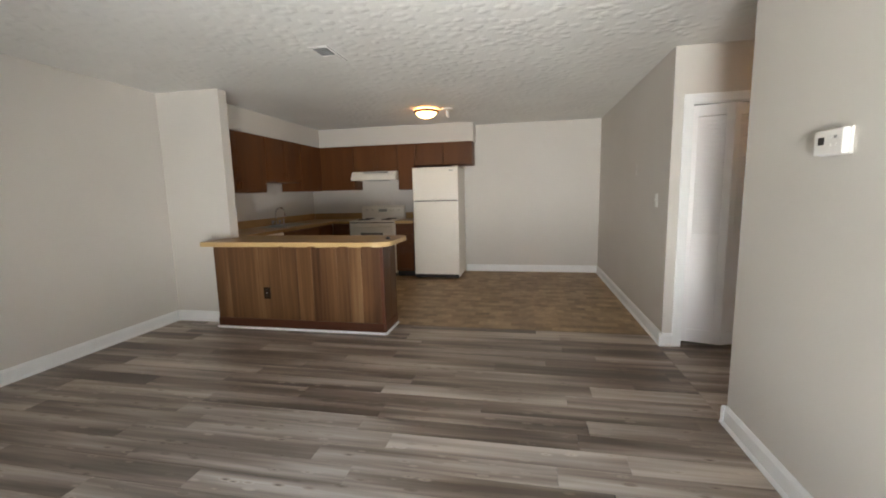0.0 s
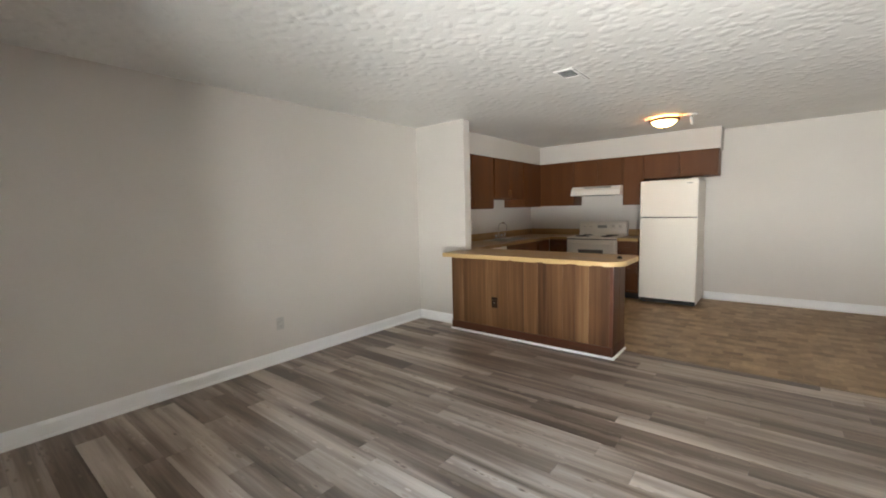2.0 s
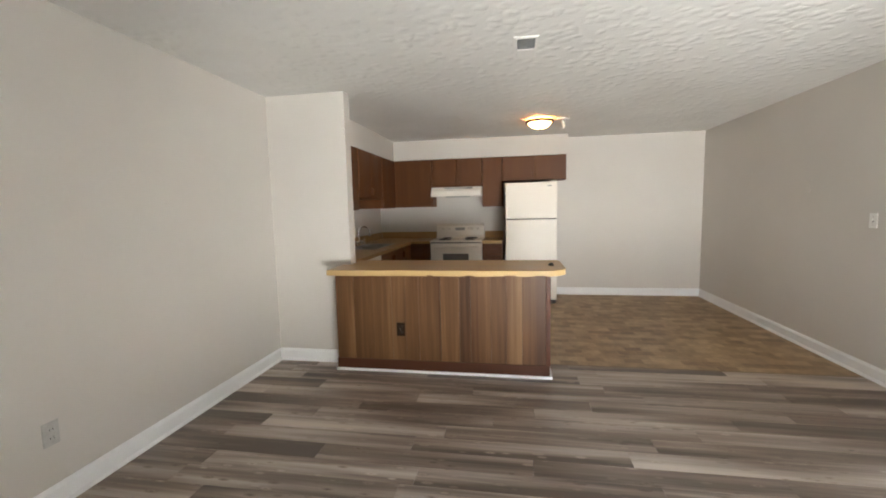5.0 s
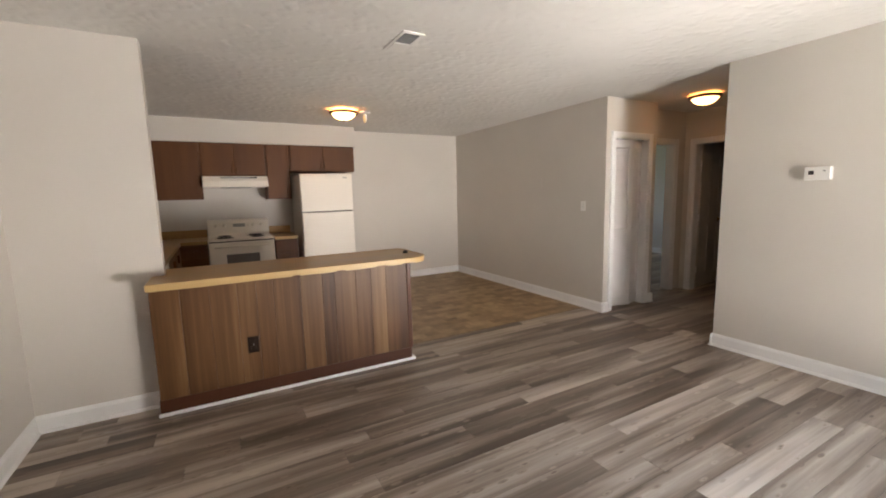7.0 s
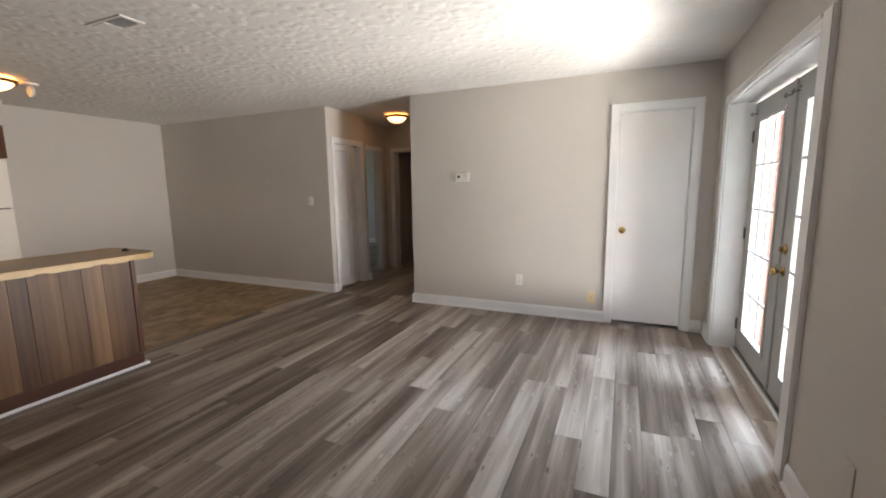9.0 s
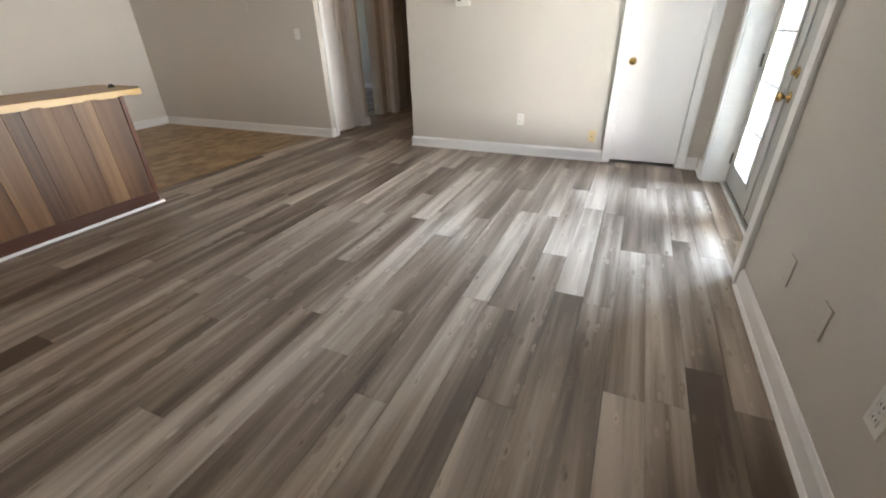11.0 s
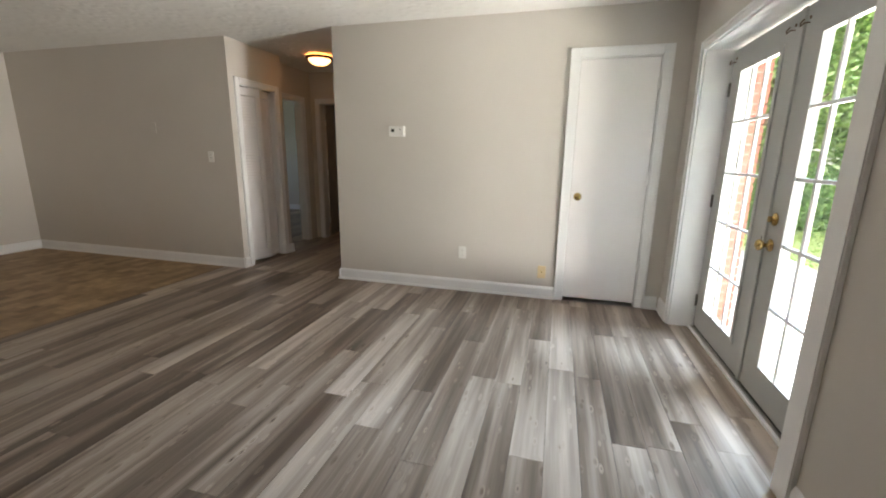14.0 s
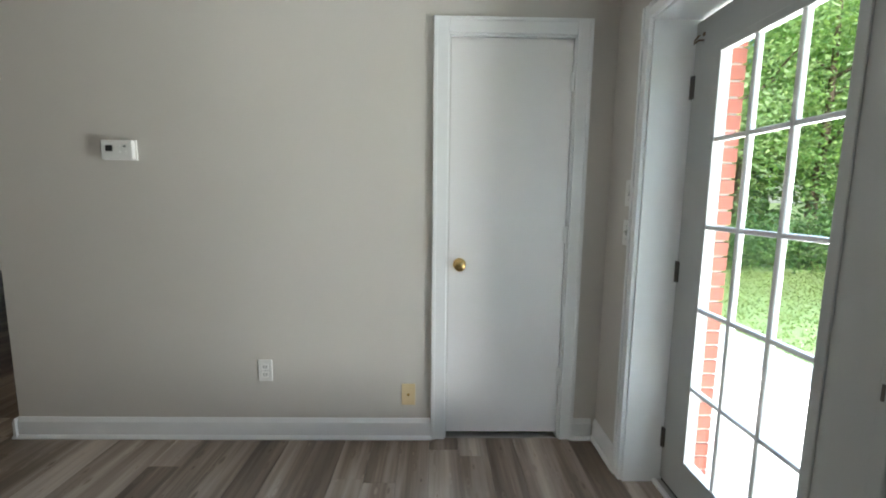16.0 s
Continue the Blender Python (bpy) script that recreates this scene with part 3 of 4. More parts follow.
def panel_door(name, label, w, h, m, mat, knob_x):
    d = thing(name, label, "door", m=m)
    d["kind"] = "structure"
    body = part("slab", boxes((0, w, 0.004, 0.031, 0, h)), mat, d)
    for r in ((0, 0.1, 0, h), (w - 0.1, w, 0, h), (w / 2 - 0.05, w / 2 + 0.05, 0, h), (0, w, 0, 0.2), (0, w, 0.85, 1.0), (0, w, 1.5, 1.6), (0, w, h - 0.11, h)):
        for y0, y1 in ((0, 0.004), (0.031, 0.035)):
            part("rail", box(r[0], r[1], y0, y1, r[2], r[3], 0.001), mat, body)
    knob(d, knob_x, 0, 0.93)
    for z in (0.25, 0.98, 1.71):
        hinge(d, -0.008, 0.0, z, WHITE)
    return d


panel_door("door_4", "white six-panel door, its paint dimmed for shade, standing open into an unlit room", 0.70, 1.96, pose(HX + 0.13, 3.815, 0.015, 0, 0, 8), DIMDOOR, 0.64)

win = thing("window_1", "white framed bedroom window with two panes", "window")
win["kind"] = "structure"
part("window_frame", boxes((3.4, 3.45, 7.62, 7.7, 0.9, 2.0), (4.55, 4.6, 7.62, 7.7, 0.9, 2.0), (3.45, 4.55, 7.62, 7.7, 0.9, 0.95), (3.45, 4.55, 7.62, 7.7, 1.95, 2.0), (3.45, 4.55, 7.63, 7.69, 1.43, 1.47)), WHITE, win)
part("window_sill", box(3.35, 4.65, 7.54, 7.62, 0.875, 0.9, 0.004), WHITE, win)
for z0, z1 in ((0.95, 1.43), (1.47, 1.95)):
    p = part("pane", box(3.45, 4.55, 7.655, 7.66, z0, z1), GLASS, win)
    p.visible_shadow = False


# ---- kitchen cabinets ----
def pull(parent, x, y, z, m=None):
    part("pull", box(x - 0.012, x + 0.012, y - 0.022, y, z - 0.045, z + 0.045, 0.006), CAB, parent, "carved wooden pull")


def cabinet(name, label, w, d, h, m, doors=1, drawer=0.0, toe=0.0, open_side=None, pull_low=True, group="kitchen cabinets", pulls=True, body_h=0.0):
    """Cabinet from x = 0 to w, its front at y = 0 looking to -y and its back at y = d, from z = 0 to h."""
    c = thing(name, label, "cabinet", group, m)
    part("body", box(0.0005, w - 0.0005, 0.02, d, toe, body_h or h), CAB, c)
    if toe:
        part("toe_kick", box(0, w, 0.08, d, 0, toe), BLACK, c, "dark recessed toe kick")
    z0, z1 = toe, h
    ff = 0.03
    part("face_frame", boxes((0.0005, ff, 0, 0.02, z0, z1), (w - ff, w - 0.0005, 0, 0.02, z0, z1), (ff, w - ff, 0, 0.02, z0, z0 + ff), (ff, w - ff, 0, 0.02, z1 - ff, z1)), CAB, c)
    top = z1 - 0.012
    if drawer:
        k = 3 if drawer < 0 else 1
        dh = abs(drawer)
        for i in range(k):
            dr = part("drawer_front", box(0.012, w - 0.012, -0.019, 0, top - dh + 0.01, top, 0.004), CABH, c)
            part("pull", box(w / 2 - 0.045, w / 2 + 0.045, -0.041, -0.019, top - dh / 2 - 0.006, top - dh / 2 + 0.018, 0.006), CABH, dr)
            top -= dh + 0.012
        if drawer < 0:
            doors = 0
    for i in range(doors):
        a, b = 0.012 + (w - 0.024) * i / doors, 0.012 + (w - 0.024) * (i + 1) / doors
        dd = part("door", box(a + 0.002, b - 0.002, -0.019, 0, z0 + 0.012, top, 0.004), CAB, c)
        if pulls:
            x = b - 0.03 if (i == 0) else a + 0.03
            pull(dd, x, -0.019, z0 + 0.09 if pull_low else top - 0.09)
    return c


UB = 2.123
wc = "dark-stained slab-door wall cabinet under the soffit"
cabinet("wall_cabinet", "dark-stained slab-door wall cabinet in the corner by the range", 0.608, 0.33, UB - 1.41, pose(-3.43, 6.64, 1.41), 1, pulls=False)
cabinet("wall_cabinet", "short dark-stained two-door cabinet above the range hood", 0.758, 0.33, UB - 1.70, pose(-2.82, 6.64, 1.70), 2)
cabinet("wall_cabinet", "narrow dark-stained wall cabinet beside the refrigerator", 0.303, 0.33, UB - 1.395, pose(-2.06, 6.64, 1.395), 1)
cabinet("wall_cabinet", "short dark-stained two-door cabinet above the refrigerator", 0.912, 0.33, UB - 1.765, pose(-1.755, 6.64, 1.765), 2)
cabinet("wall_cabinet", wc + ", beside the pier", 1.12, 0.34, UB - 1.385, pose(-3.43, 3.98, 1.385, 0, 0, 90), 2)
cabinet("wall_cabinet", "short dark-stained wall cabinet above the sink", 0.888, 0.34, UB - 1.53, pose(-3.43, 5.102, 1.53, 0, 0, 90), 2)
cabinet("wall_cabinet", wc + ", past the sink", 0.648, 0.34, UB - 1.40, pose(-3.43, 5.992, 1.40, 0, 0, 90), 1, pulls=False)

CT = 0.865
cabinet("base_cabinet", "dark-stained sink base cabinet under the counter", 1.398, 0.62, CT, pose(-3.13, 4.93, 0, 0, 0, 90), 3, 0.0, 0.1, pull_low=False, body_h=0.73)
cabinet("base_cabinet", "dark-stained corner base cabinet beside the range", 0.30, 0.60, CT, pose(-3.125, 6.35, 0), 1, 0.14, 0.1, pull_low=False)
cabinet("base_cabinet", "narrow dark-stained drawer cabinet between range and refrigerator", 0.29, 0.60, CT, pose(-2.048, 6.35, 0), 0, -0.15, 0.1)

dw = thing("dishwasher", "white built-in dishwasher under the kitchen counter", "dishwasher", m=pose(-3.13, 4.325, 0, 0, 0, 90))
part("body", box(0.002, 0.598, 0.02, 0.6, 0.1, CT), ALMOND, dw)
part("door", box(0.004, 0.596, -0.02, 0.02, 0.12, 0.72, 0.006), ALMOND, dw)
part("control_panel", box(0.004, 0.596, -0.024, 0.02, 0.725, CT - 0.004, 0.006), ALMOND, dw)
part("toe_kick", box(0.004, 0.596, 0.06, 0.6, 0.0, 0.1), BLACK, dw)

# ---- countertops ----
def arc(cx, cy, r, a0, a1, n=8):
    return [(cx + r * math.cos(radians(a0 + (a1 - a0) * i / n)), cy + r * math.sin(radians(a0 + (a1 - a0) * i / n))) for i in range(n + 1)]


Z0, Z1 = CT + 0.002, 0.905
outline = [(-3.105, 3.505)] + arc(-1.375, 3.675, 0.17, -90, 0) + arc(-1.285, 4.06, 0.08, 0, 90, 5) + [(-3.10, 4.14)] + [(-3.10, 6.325), (-2.822, 6.325), (-2.822, 6.965), (XW + 0.005, 6.965), (XW + 0.005, 3.975), (-3.034, 3.975), (-3.034, 3.845), (-3.10, 3.845)]
ct = thing("countertop", "worn butcher-block laminate countertop with a chipped pale edge", "countertop")
SX0, SX1, SY0, SY1 = -3.66, -3.24, 5.16, 5.92
pen_outline = outline[:16] + [(-3.10, 4.14), (XW + 0.005, 4.14)] + outline[-4:]
bm = slab(pen_outline, Z0, Z1)
for r in ((XW + 0.005, -3.10, 4.14, SY0), (XW + 0.005, SX0 + 0.02, SY0, SY1), (SX1 - 0.02, -3.10, SY0, SY1), (XW + 0.005, -3.10, SY1, 6.965), (-3.10, -2.822, 6.325, 6.965)):
    add_box(bm, *r, Z0, Z1)
part("top", bm, TOP, ct)
# the pale edge strip with broken places along its foot
bm = bmesh.new()
pts = [(-3.105, 3.845)] + outline[:1] + [(-3.105 + i * 0.0865, 3.505) for i in range(1, 20)] + outline[1:16]
rnd = random.Random(4)
dense = []
for (xa, ya), (xb, yb) in zip(pts, pts[1:]):
    k = max(1, int(math.hypot(xb - xa, yb - ya) / 0.02))
    dense += [(xa + (xb - xa) * i / k, ya + (yb - ya) * i / k) for i in range(k)]
chips = ((-1.93, 0.03), (-1.62, 0.05), (-1.40, 0.05), (-2.25, 0.025))
rows = []
for i, (x, y) in enumerate(dense):
    xa, ya = dense[max(0, i - 1)]
    xb, yb = dense[min(len(dense) - 1, i + 1)]
    t = Vector((xb - xa, yb - ya, 0)).normalized()
    nrm = Vector((t.y, -t.x, 0))
    drop = 0.006 + 0.003 * noise.noise(Vector((x * 9, y * 9, 0))) - (0.010 if y < 3.52 and any(abs(x - c) < w for c, w in chips) else 0)
    o = Vector((x, y, 0))
    rows.append([bm.verts.new(o + nrm * 0.001 + Vector((0, 0, Z0 - drop))), bm.verts.new(o + nrm * 0.005 + Vector((0, 0, Z0 - drop + 0.002))), bm.verts.new(o + nrm * 0.005 + Vector((0, 0, Z1 - 0.003))), bm.verts.new(o + nrm * 0.001 + Vector((0, 0, Z1 + 0.001)))])
for a, b in zip(rows, rows[1:]):
    for k in range(4):
        bm.faces.new((a[k], a[(k + 1) % 4], b[(k + 1) % 4], b[k]))
bmesh.ops.recalc_face_normals(bm, faces=bm.faces)
part("edge_strip", bm, TOPEDGE, ct, "pale laminate edge strip with chips along its foot")
part("backsplash", box(XW + 0.005, XW + 0.024, 3.98, 6.945, Z1 + 0.0005, Z1 + 0.105, 0.003), TOP, ct, "laminate backsplash")
part("backsplash", box(XW + 0.0245, -2.825, 6.946, 6.965, Z1 + 0.0005, Z1 + 0.105, 0.003), TOP, ct, "laminate backsplash")
ct2 = thing("countertop", "short laminate countertop between range and refrigerator", "countertop")
part("top", box(-2.05, -1.757, 6.325, 6.965, Z0, Z1, 0.003), TOP, ct2)
part("edge_strip", box(-2.05, -1.757, 6.319, 6.3245, Z0 - 0.004, Z1 - 0.001, 0.002), TOPEDGE, ct2)
part("backsplash", box(-2.05, -1.757, 6.946, 6.965, Z1 + 0.0005, Z1 + 0.105, 0.003), TOP, ct2)
solid("black_stopper", lathe([(0.024, 0), (0.024, 0.006), (0.02, 0.012), (0.012, 0.022), (0.004, 0.024)], 20), BLACK, "small black stopper lying on the countertop", "stopper", m=pose(-1.30, 3.80, Z1))

# ---- peninsula ----
pen = thing("peninsula", "kitchen peninsula clad in upright walnut boards", "peninsula")
part("carcass", box(-3.10, -1.335, 3.70, 4.06, 0.0, CT), PLINTH, pen)
cuts = (-3.12, -2.955, -2.786, -2.62, -2.50, -2.387, -2.20, -2.043, -1.95, -1.783, -1.66, -1.533, -1.347)
for i, (a, b) in enumerate(zip(cuts, cuts[1:])):
    o = 0.0015 * (i % 2)
    bm = box(a + 0.0006 - (a + b) / 2, b - 0.0006 - (a + b) / 2, -0.010 + o, 0.008, 0.105, CT - 0.001, 0.002)
    p = part("board", bm, PANEL, pen)
    p.location = ((a + b) / 2, 3.69, 0)
part("base_strip", box(-3.125, -1.325, 3.674, 3.698, 0.02, 0.105, 0.003), PLINTH, pen, "red-brown base strip")
part("corner_post", box(-1.346, -1.312, 3.676, 3.71, 0.106, CT - 0.001, 0.004), PLINTH, pen, "red-brown corner strip")
for a, b in ((3.712, 3.88), (3.883, 4.06)):
    p = part("board", box(-0.008, 0.008, a + 0.001, b - 0.001, 0.106, CT - 0.001, 0.002), PANEL, pen)
    p.location = (-1.326, 0, 0)
part("base_strip", box(-1.334, -1.314, 3.699, 4.06, 0.02, 0.105, 0.003), PLINTH, pen)
part("quarter_round", box(-3.135, -1.296, 3.656, 3.6735, 0.0, 0.022, 0.006), WHITE, pen, "white quarter-round along the floor")
part("quarter_round", box(-1.3135, -1.296, 3.674, 4.05, 0.0, 0.022, 0.006), WHITE, pen, "white quarter-round along the floor")
rear = cabinet("base_cabinet", "dark-stained base cabinet behind the peninsula", 1.74, 0.04, CT, pose(-1.335, 4.105, 0, 0, 0, 180), 3, 0.14, 0.1)

# ---- sink and faucet ----
sk = thing("sink", "stainless steel drop-in sink with two bowls in the counter", "sink")
part("rim", boxes((SX0, SX1, SY0, SY0 + 0.03, Z1, Z1 + 0.006), (SX0, SX1, SY1 - 0.03, SY1, Z1, Z1 + 0.006), (SX1 - 0.03, SX1, SY0 + 0.03, SY1 - 0.03, Z1, Z1 + 0.006), (SX0, SX0 + 0.09, SY0 + 0.03, SY1 - 0.03, Z1, Z1 + 0.006), (SX0 + 0.09, SX1 - 0.03, 5.525, 5.555, Z1, Z1 + 0.006), bevel=0.002), STEEL, sk)
for a, b in ((SY0 + 0.03, 5.525), (5.555, SY1 - 0.03)):
    x0, x1 = SX0 + 0.09, SX1 - 0.03
    part("bowl", boxes((x0, x1, a, b, Z1 - 0.155, Z1 - 0.15), (x0, x0 + 0.004, a, b, Z1 - 0.15, Z1 + 0.004), (x1 - 0.004, x1, a, b, Z1 - 0.15, Z1 + 0.004), (x0 + 0.004, x1 - 0.004, a, a + 0.004, Z1 - 0.15, Z1 + 0.004), (x0 + 0.004, x1 - 0.004, b - 0.004, b, Z1 - 0.15, Z1 + 0.004)), STEEL, sk, "deep steel bowl")
    part("drain", lathe([(0.04, 0), (0.038, 0.003), (0.03, 0.001)], 20, pose((x0 + x1) / 2, (a + b) / 2, Z1 - 0.15)), CHROME, sk)
fa = thing("faucet", "chrome kitchen faucet with a high curved spout and two knobs", "faucet", m=pose(-3.615, 5.54, Z1 + 0.006))
part("base", box(-0.025, 0.025, -0.11, 0.11, 0, 0.014, 0.006), CHROME, fa)
part("spout", tube([(0, 0, 0.012)] + [(0, 0, 0.05 + 0.03 * i) for i in range(5)] + [(0.075 - 0.075 * math.cos(radians(a)), 0, 0.18 + 0.075 * math.sin(radians(a))) for a in range(20, 190, 20)] + [(0.15, 0, 0.13)], 0.010), CHROME, fa)
for y in (-0.085, 0.085):
    h = part("handle", lathe([(0.014, 0.012), (0.012, 0.03), (0.010, 0.035), (0.022, 0.04), (0.026, 0.055), (0.022, 0.07), (0.008, 0.074)], 20, pose(0, y, 0)), CHROME, fa)
part("sprayer", lathe([(0.018, 0.0), (0.016, 0.01), (0.011, 0.015), (0.012, 0.06), (0.015, 0.085), (0.010, 0.09)], 18, pose(0, 0.19, 0)), CHROME, fa)

# ---- range ----
rg = thing("range", "almond electric range with four coil burners", "stove", m=pose(-2.816, 6.33, 0))
W = 0.758
part("body", box(0, W, 0.02, 0.62, 0.06, 0.885, 0.004), ALMOND, rg)
part("plinth", box(0.02, W - 0.02, 0.06, 0.6, 0, 0.06), BLACK, rg)
part("cooktop", box(-0.002, W + 0.002, -0.012, 0.62, 0.886, 0.912, 0.007), ALMOND, rg)
od = part("oven_door", box(0.006, W - 0.006, -0.022, 0.018, 0.24, 0.872, 0.008), ALMOND, rg)
part("window", box(0.19, W - 0.19, -0.026, -0.021, 0.50, 0.72, 0.003), OVENGL, od, "dark oven window")
part("handle", tube([(0.07, -0.022, 0.815), (0.07, -0.06, 0.82), (W - 0.07, -0.06, 0.82), (W - 0.07, -0.022, 0.815)], 0.011), ALMOND, od, "almond door handle")
dr = part("drawer", box(0.006, W - 0.006, -0.02, 0.018, 0.07, 0.228, 0.008), ALMOND, rg)
part("recess", box(0.2, W - 0.2, -0.023, -0.018, 0.19, 0.21, 0.003), SEAL, dr)
part("vent_gap", box(0.01, W - 0.01, -0.010, 0.018, 0.873, 0.8855), SEAL, rg)
for x, y, r in ((0.19, 0.15, 0.098), (0.57, 0.15, 0.078), (0.19, 0.42, 0.078), (0.57, 0.42, 0.098)):
    bw = part("drip_bowl", lathe([(r + 0.018, 0.0), (r + 0.017, 0.004), (r + 0.006, 0.003), (0.02, 0.001)], 32, pose(x, y, 0.912)), CHROME, rg, "chrome drip bowl")
    pts = [((r * (0.2 + 0.8 * i / 90)) * math.cos(i * 0.21) + x, (r * (0.2 + 0.8 * i / 90)) * math.sin(i * 0.21) + y, 0.922) for i in range(91)]
    part("coil", tube(pts, 0.005, 6), BLACK, bw, "black coil element")
bg = part("backguard", slab([(0.52, 0.912), (0.62, 0.912), (0.62, 1.135), (0.585, 1.135), (0.55, 1.10), (0.54, 0.95)], 0, W, 0.004), ALMOND, rg)
bg.matrix_basis = Matrix(((0, 0, 1, 0), (1, 0, 0, 0), (0, 1, 0, 0), (0, 0, 0, 1)))
for x in (0.10, 0.20, W - 0.20, W - 0.10):
    kb = part("knob", lathe([(0.026, 0), (0.025, 0.004), (0.019, 0.006), (0.017, 0.024), (0.008, 0.026)], 20, pose(x, 0.549, 1.05, 96)), ALMOND, rg, "almond burner knob")
    part("pointer", box(x - 0.002, x + 0.002, 0.519, 0.525, 1.05, 1.07), SEAL, kb)
part("clock", box(W / 2 - 0.075, W / 2 + 0.075, 0.538, 0.545, 1.03, 1.075, 0.002), GREYP, rg, "grey clock panel")
part("oven_dial", lathe([(0.024, 0), (0.022, 0.01), (0.015, 0.022)], 20, pose(W / 2 + 0.12, 0.549, 1.05, 96)), ALMOND, rg)

# ---- range hood ----
hd = thing("range_hood", "almond range hood under the cabinet over the range", "range hood", m=pose(-2.815, 6.64, 1.56))
part("shell", slab([(-0.17, 0.0), (0.325, 0.0), (0.325, 0.138), (-0.10, 0.138), (-0.165, 0.075)], 0, 0.752, 0.004), ALMOND, hd).matrix_basis = Matrix(((0, 0, 1, 0), (1, 0, 0, 0), (0, 1, 0, 0), (0, 0, 0, 1)))
part("front_lip", box(-0.002, 0.754, -0.178, -0.168, 0.0, 0.03, 0.003), ALMOND, hd)
part("filter", box(0.2, 0.55, -0.08, 0.18, -0.008, -0.001, 0.002), GREYP, hd, "grey mesh filter")
part("control_strip", box(0.20, 0.62, -0.118, -0.112, 0.108, 0.128), GREYP, hd, "grey control strip").matrix_basis = pose(0, -0.0225, 0.0)
for x in (0.54, 0.59):
    part("switch", box(x, x + 0.03, -0.150, -0.140, 0.108, 0.124, 0.002), SEAL, hd)

# ---- refrigerator ----
fg = thing("refrigerator", "white top-freezer refrigerator with a pebbled finish", "refrigerator", m=pose(-1.712, 6.222, 0))
FWD = 0.702
part("body", box(0, FWD, 0.06, 0.70, 0.03, 1.705, 0.008), ALMOND, fg)
part("gasket", boxes((0.01, FWD - 0.01, 0.05, 0.06, 0.09, 1.70)), SEAL, fg, "dark door gasket")
fz = part("freezer_door", box(0, FWD, 0.0, 0.05, 1.215, 1.712, 0.012), ALMOND, fg)
fd = part("fridge_door", box(0, FWD, 0.0, 0.05, 0.075, 1.203, 0.012), ALMOND, fg)
part("handle", box(0.006, 0.03, -0.022, 0.004, 1.235, 1.50, 0.006), ALMOND, fz, "moulded white door handle")
part("handle", box(0.006, 0.03, -0.022, 0.004, 0.78, 1.185, 0.006), ALMOND, fd, "moulded white door handle")
part("badge", box(FWD - 0.13, FWD - 0.07, -0.002, 0.001, 1.655, 1.668), GREYP, fz, "small grey badge")
part("hinge_cap", box(FWD - 0.09, FWD - 0.005, 0.005, 0.09, 1.713, 1.73, 0.005), ALMOND, fg)
part("grille", box(0.01, FWD - 0.01, 0.03, 0.06, 0.02, 0.072), SEAL, fg, "dark toe grille")
for x in (0.06, FWD - 0.06):
    part("foot", lathe([(0.02, 0), (0.02, 0.012), (0.008, 0.014), (0.008, 0.03)], 14, pose(x, 0.1, 0)), SEAL, fg)

# ---- lamps, vent, detector ----
def flush_lamp(label, x, y, r, glow, bulb):
    lp = thing("ceiling_lamp", label, "lamp", "flush ceiling lamps", pose(x, y, H))
    part("rim", lathe([(r * 0.86, -0.0305), (r * 1.0, -0.022), (r * 1.05, -0.034), (r * 1.0, -0.052), (r * 0.88, -0.050)], 40), BRONZE, lp, "dark bronze rim")
    part("canopy", lathe([(0.06, 0.0), (0.055, -0.022), (0.03, -0.0299)], 24), BRONZE, lp)
    part("shade", lathe([(r * 0.85, -0.0295), (r * 0.855, -0.047), (r * 0.84, -0.052), (r * 0.74, -0.075), (r * 0.56, -0.098), (r * 0.3, -0.113), (r * 0.06, -0.118)], 40), glow, lp, "lit amber glass bowl")
    part("bulb", lathe([(r * 0.5, -0.0290), (r * 0.8, -0.0260), (r * 0.8, -0.0255), (r * 0.4, -0.024)], 32), bulb, lp, "glowing bulbs above the glass")
    part("finial", lathe([(0.012, -0.118), (0.012, -0.124), (0.005, -0.132)], 14), BRONZE, lp)
    return lp


flush_lamp("lit amber glass kitchen lamp with bronze rim", -1.29, 5.48, 0.16, KGLOW, BULB)
flush_lamp("dim amber glass hall lamp with bronze rim", 2.06, 3.24, 0.155, HGLOW, HBULB)

vt = thing("ceiling_vent", "white stamped steel air register with a patch, on the ceiling", "vent", m=pose(-1.515, 3.21, H))
part("frame", boxes((-0.075, 0.075, -0.18, -0.155, -0.008, 0), (-0.075, 0.075, 0.155, 0.18, -0.008, 0), (-0.075, -0.055, -0.155, 0.155, -0.008, 0), (0.055, 0.075, -0.155, 0.155, -0.008, 0), bevel=0.002), PLASTIC, vt)
# flat dark sheet in place of the shade inside the duct
part("backing", box(-0.055, 0.055, -0.155, 0.155, -0.0015, -0.0005), VOIDM, vt, "dark sheet painted as the shade in the duct")
# slats coloured grey for the dark of the gaps between them
for i in range(11):
    p = part("slat", box(-0.055, 0.055, -0.005, 0.005, -0.0005, 0.0005), GREYP, vt)
    p.matrix_basis = pose(0, -0.140 + i * 0.0135, -0.0055, 40)
part("cover_plate", box(-0.055, 0.055, 0.012, 0.15, -0.011, -0.004, 0.002), PLASTIC, vt, "white plate over half of the slats")

sd = thing("smoke_detector", "white smoke detector base with its cover hanging open", "smoke detector", m=pose(-1.02, 5.52, H))
part("base", lathe([(0.068, 0), (0.068, -0.008), (0.06, -0.016), (0.03, -0.018)], 32), PLASTIC, sd)
part("cover", lathe([(0.05, -0.012), (0.052, 0.0), (0.048, 0.014), (0.02, 0.018)], 28, pose(0.005, 0, -0.072, 0, 84)), PLASTIC, sd, "hanging white cover")


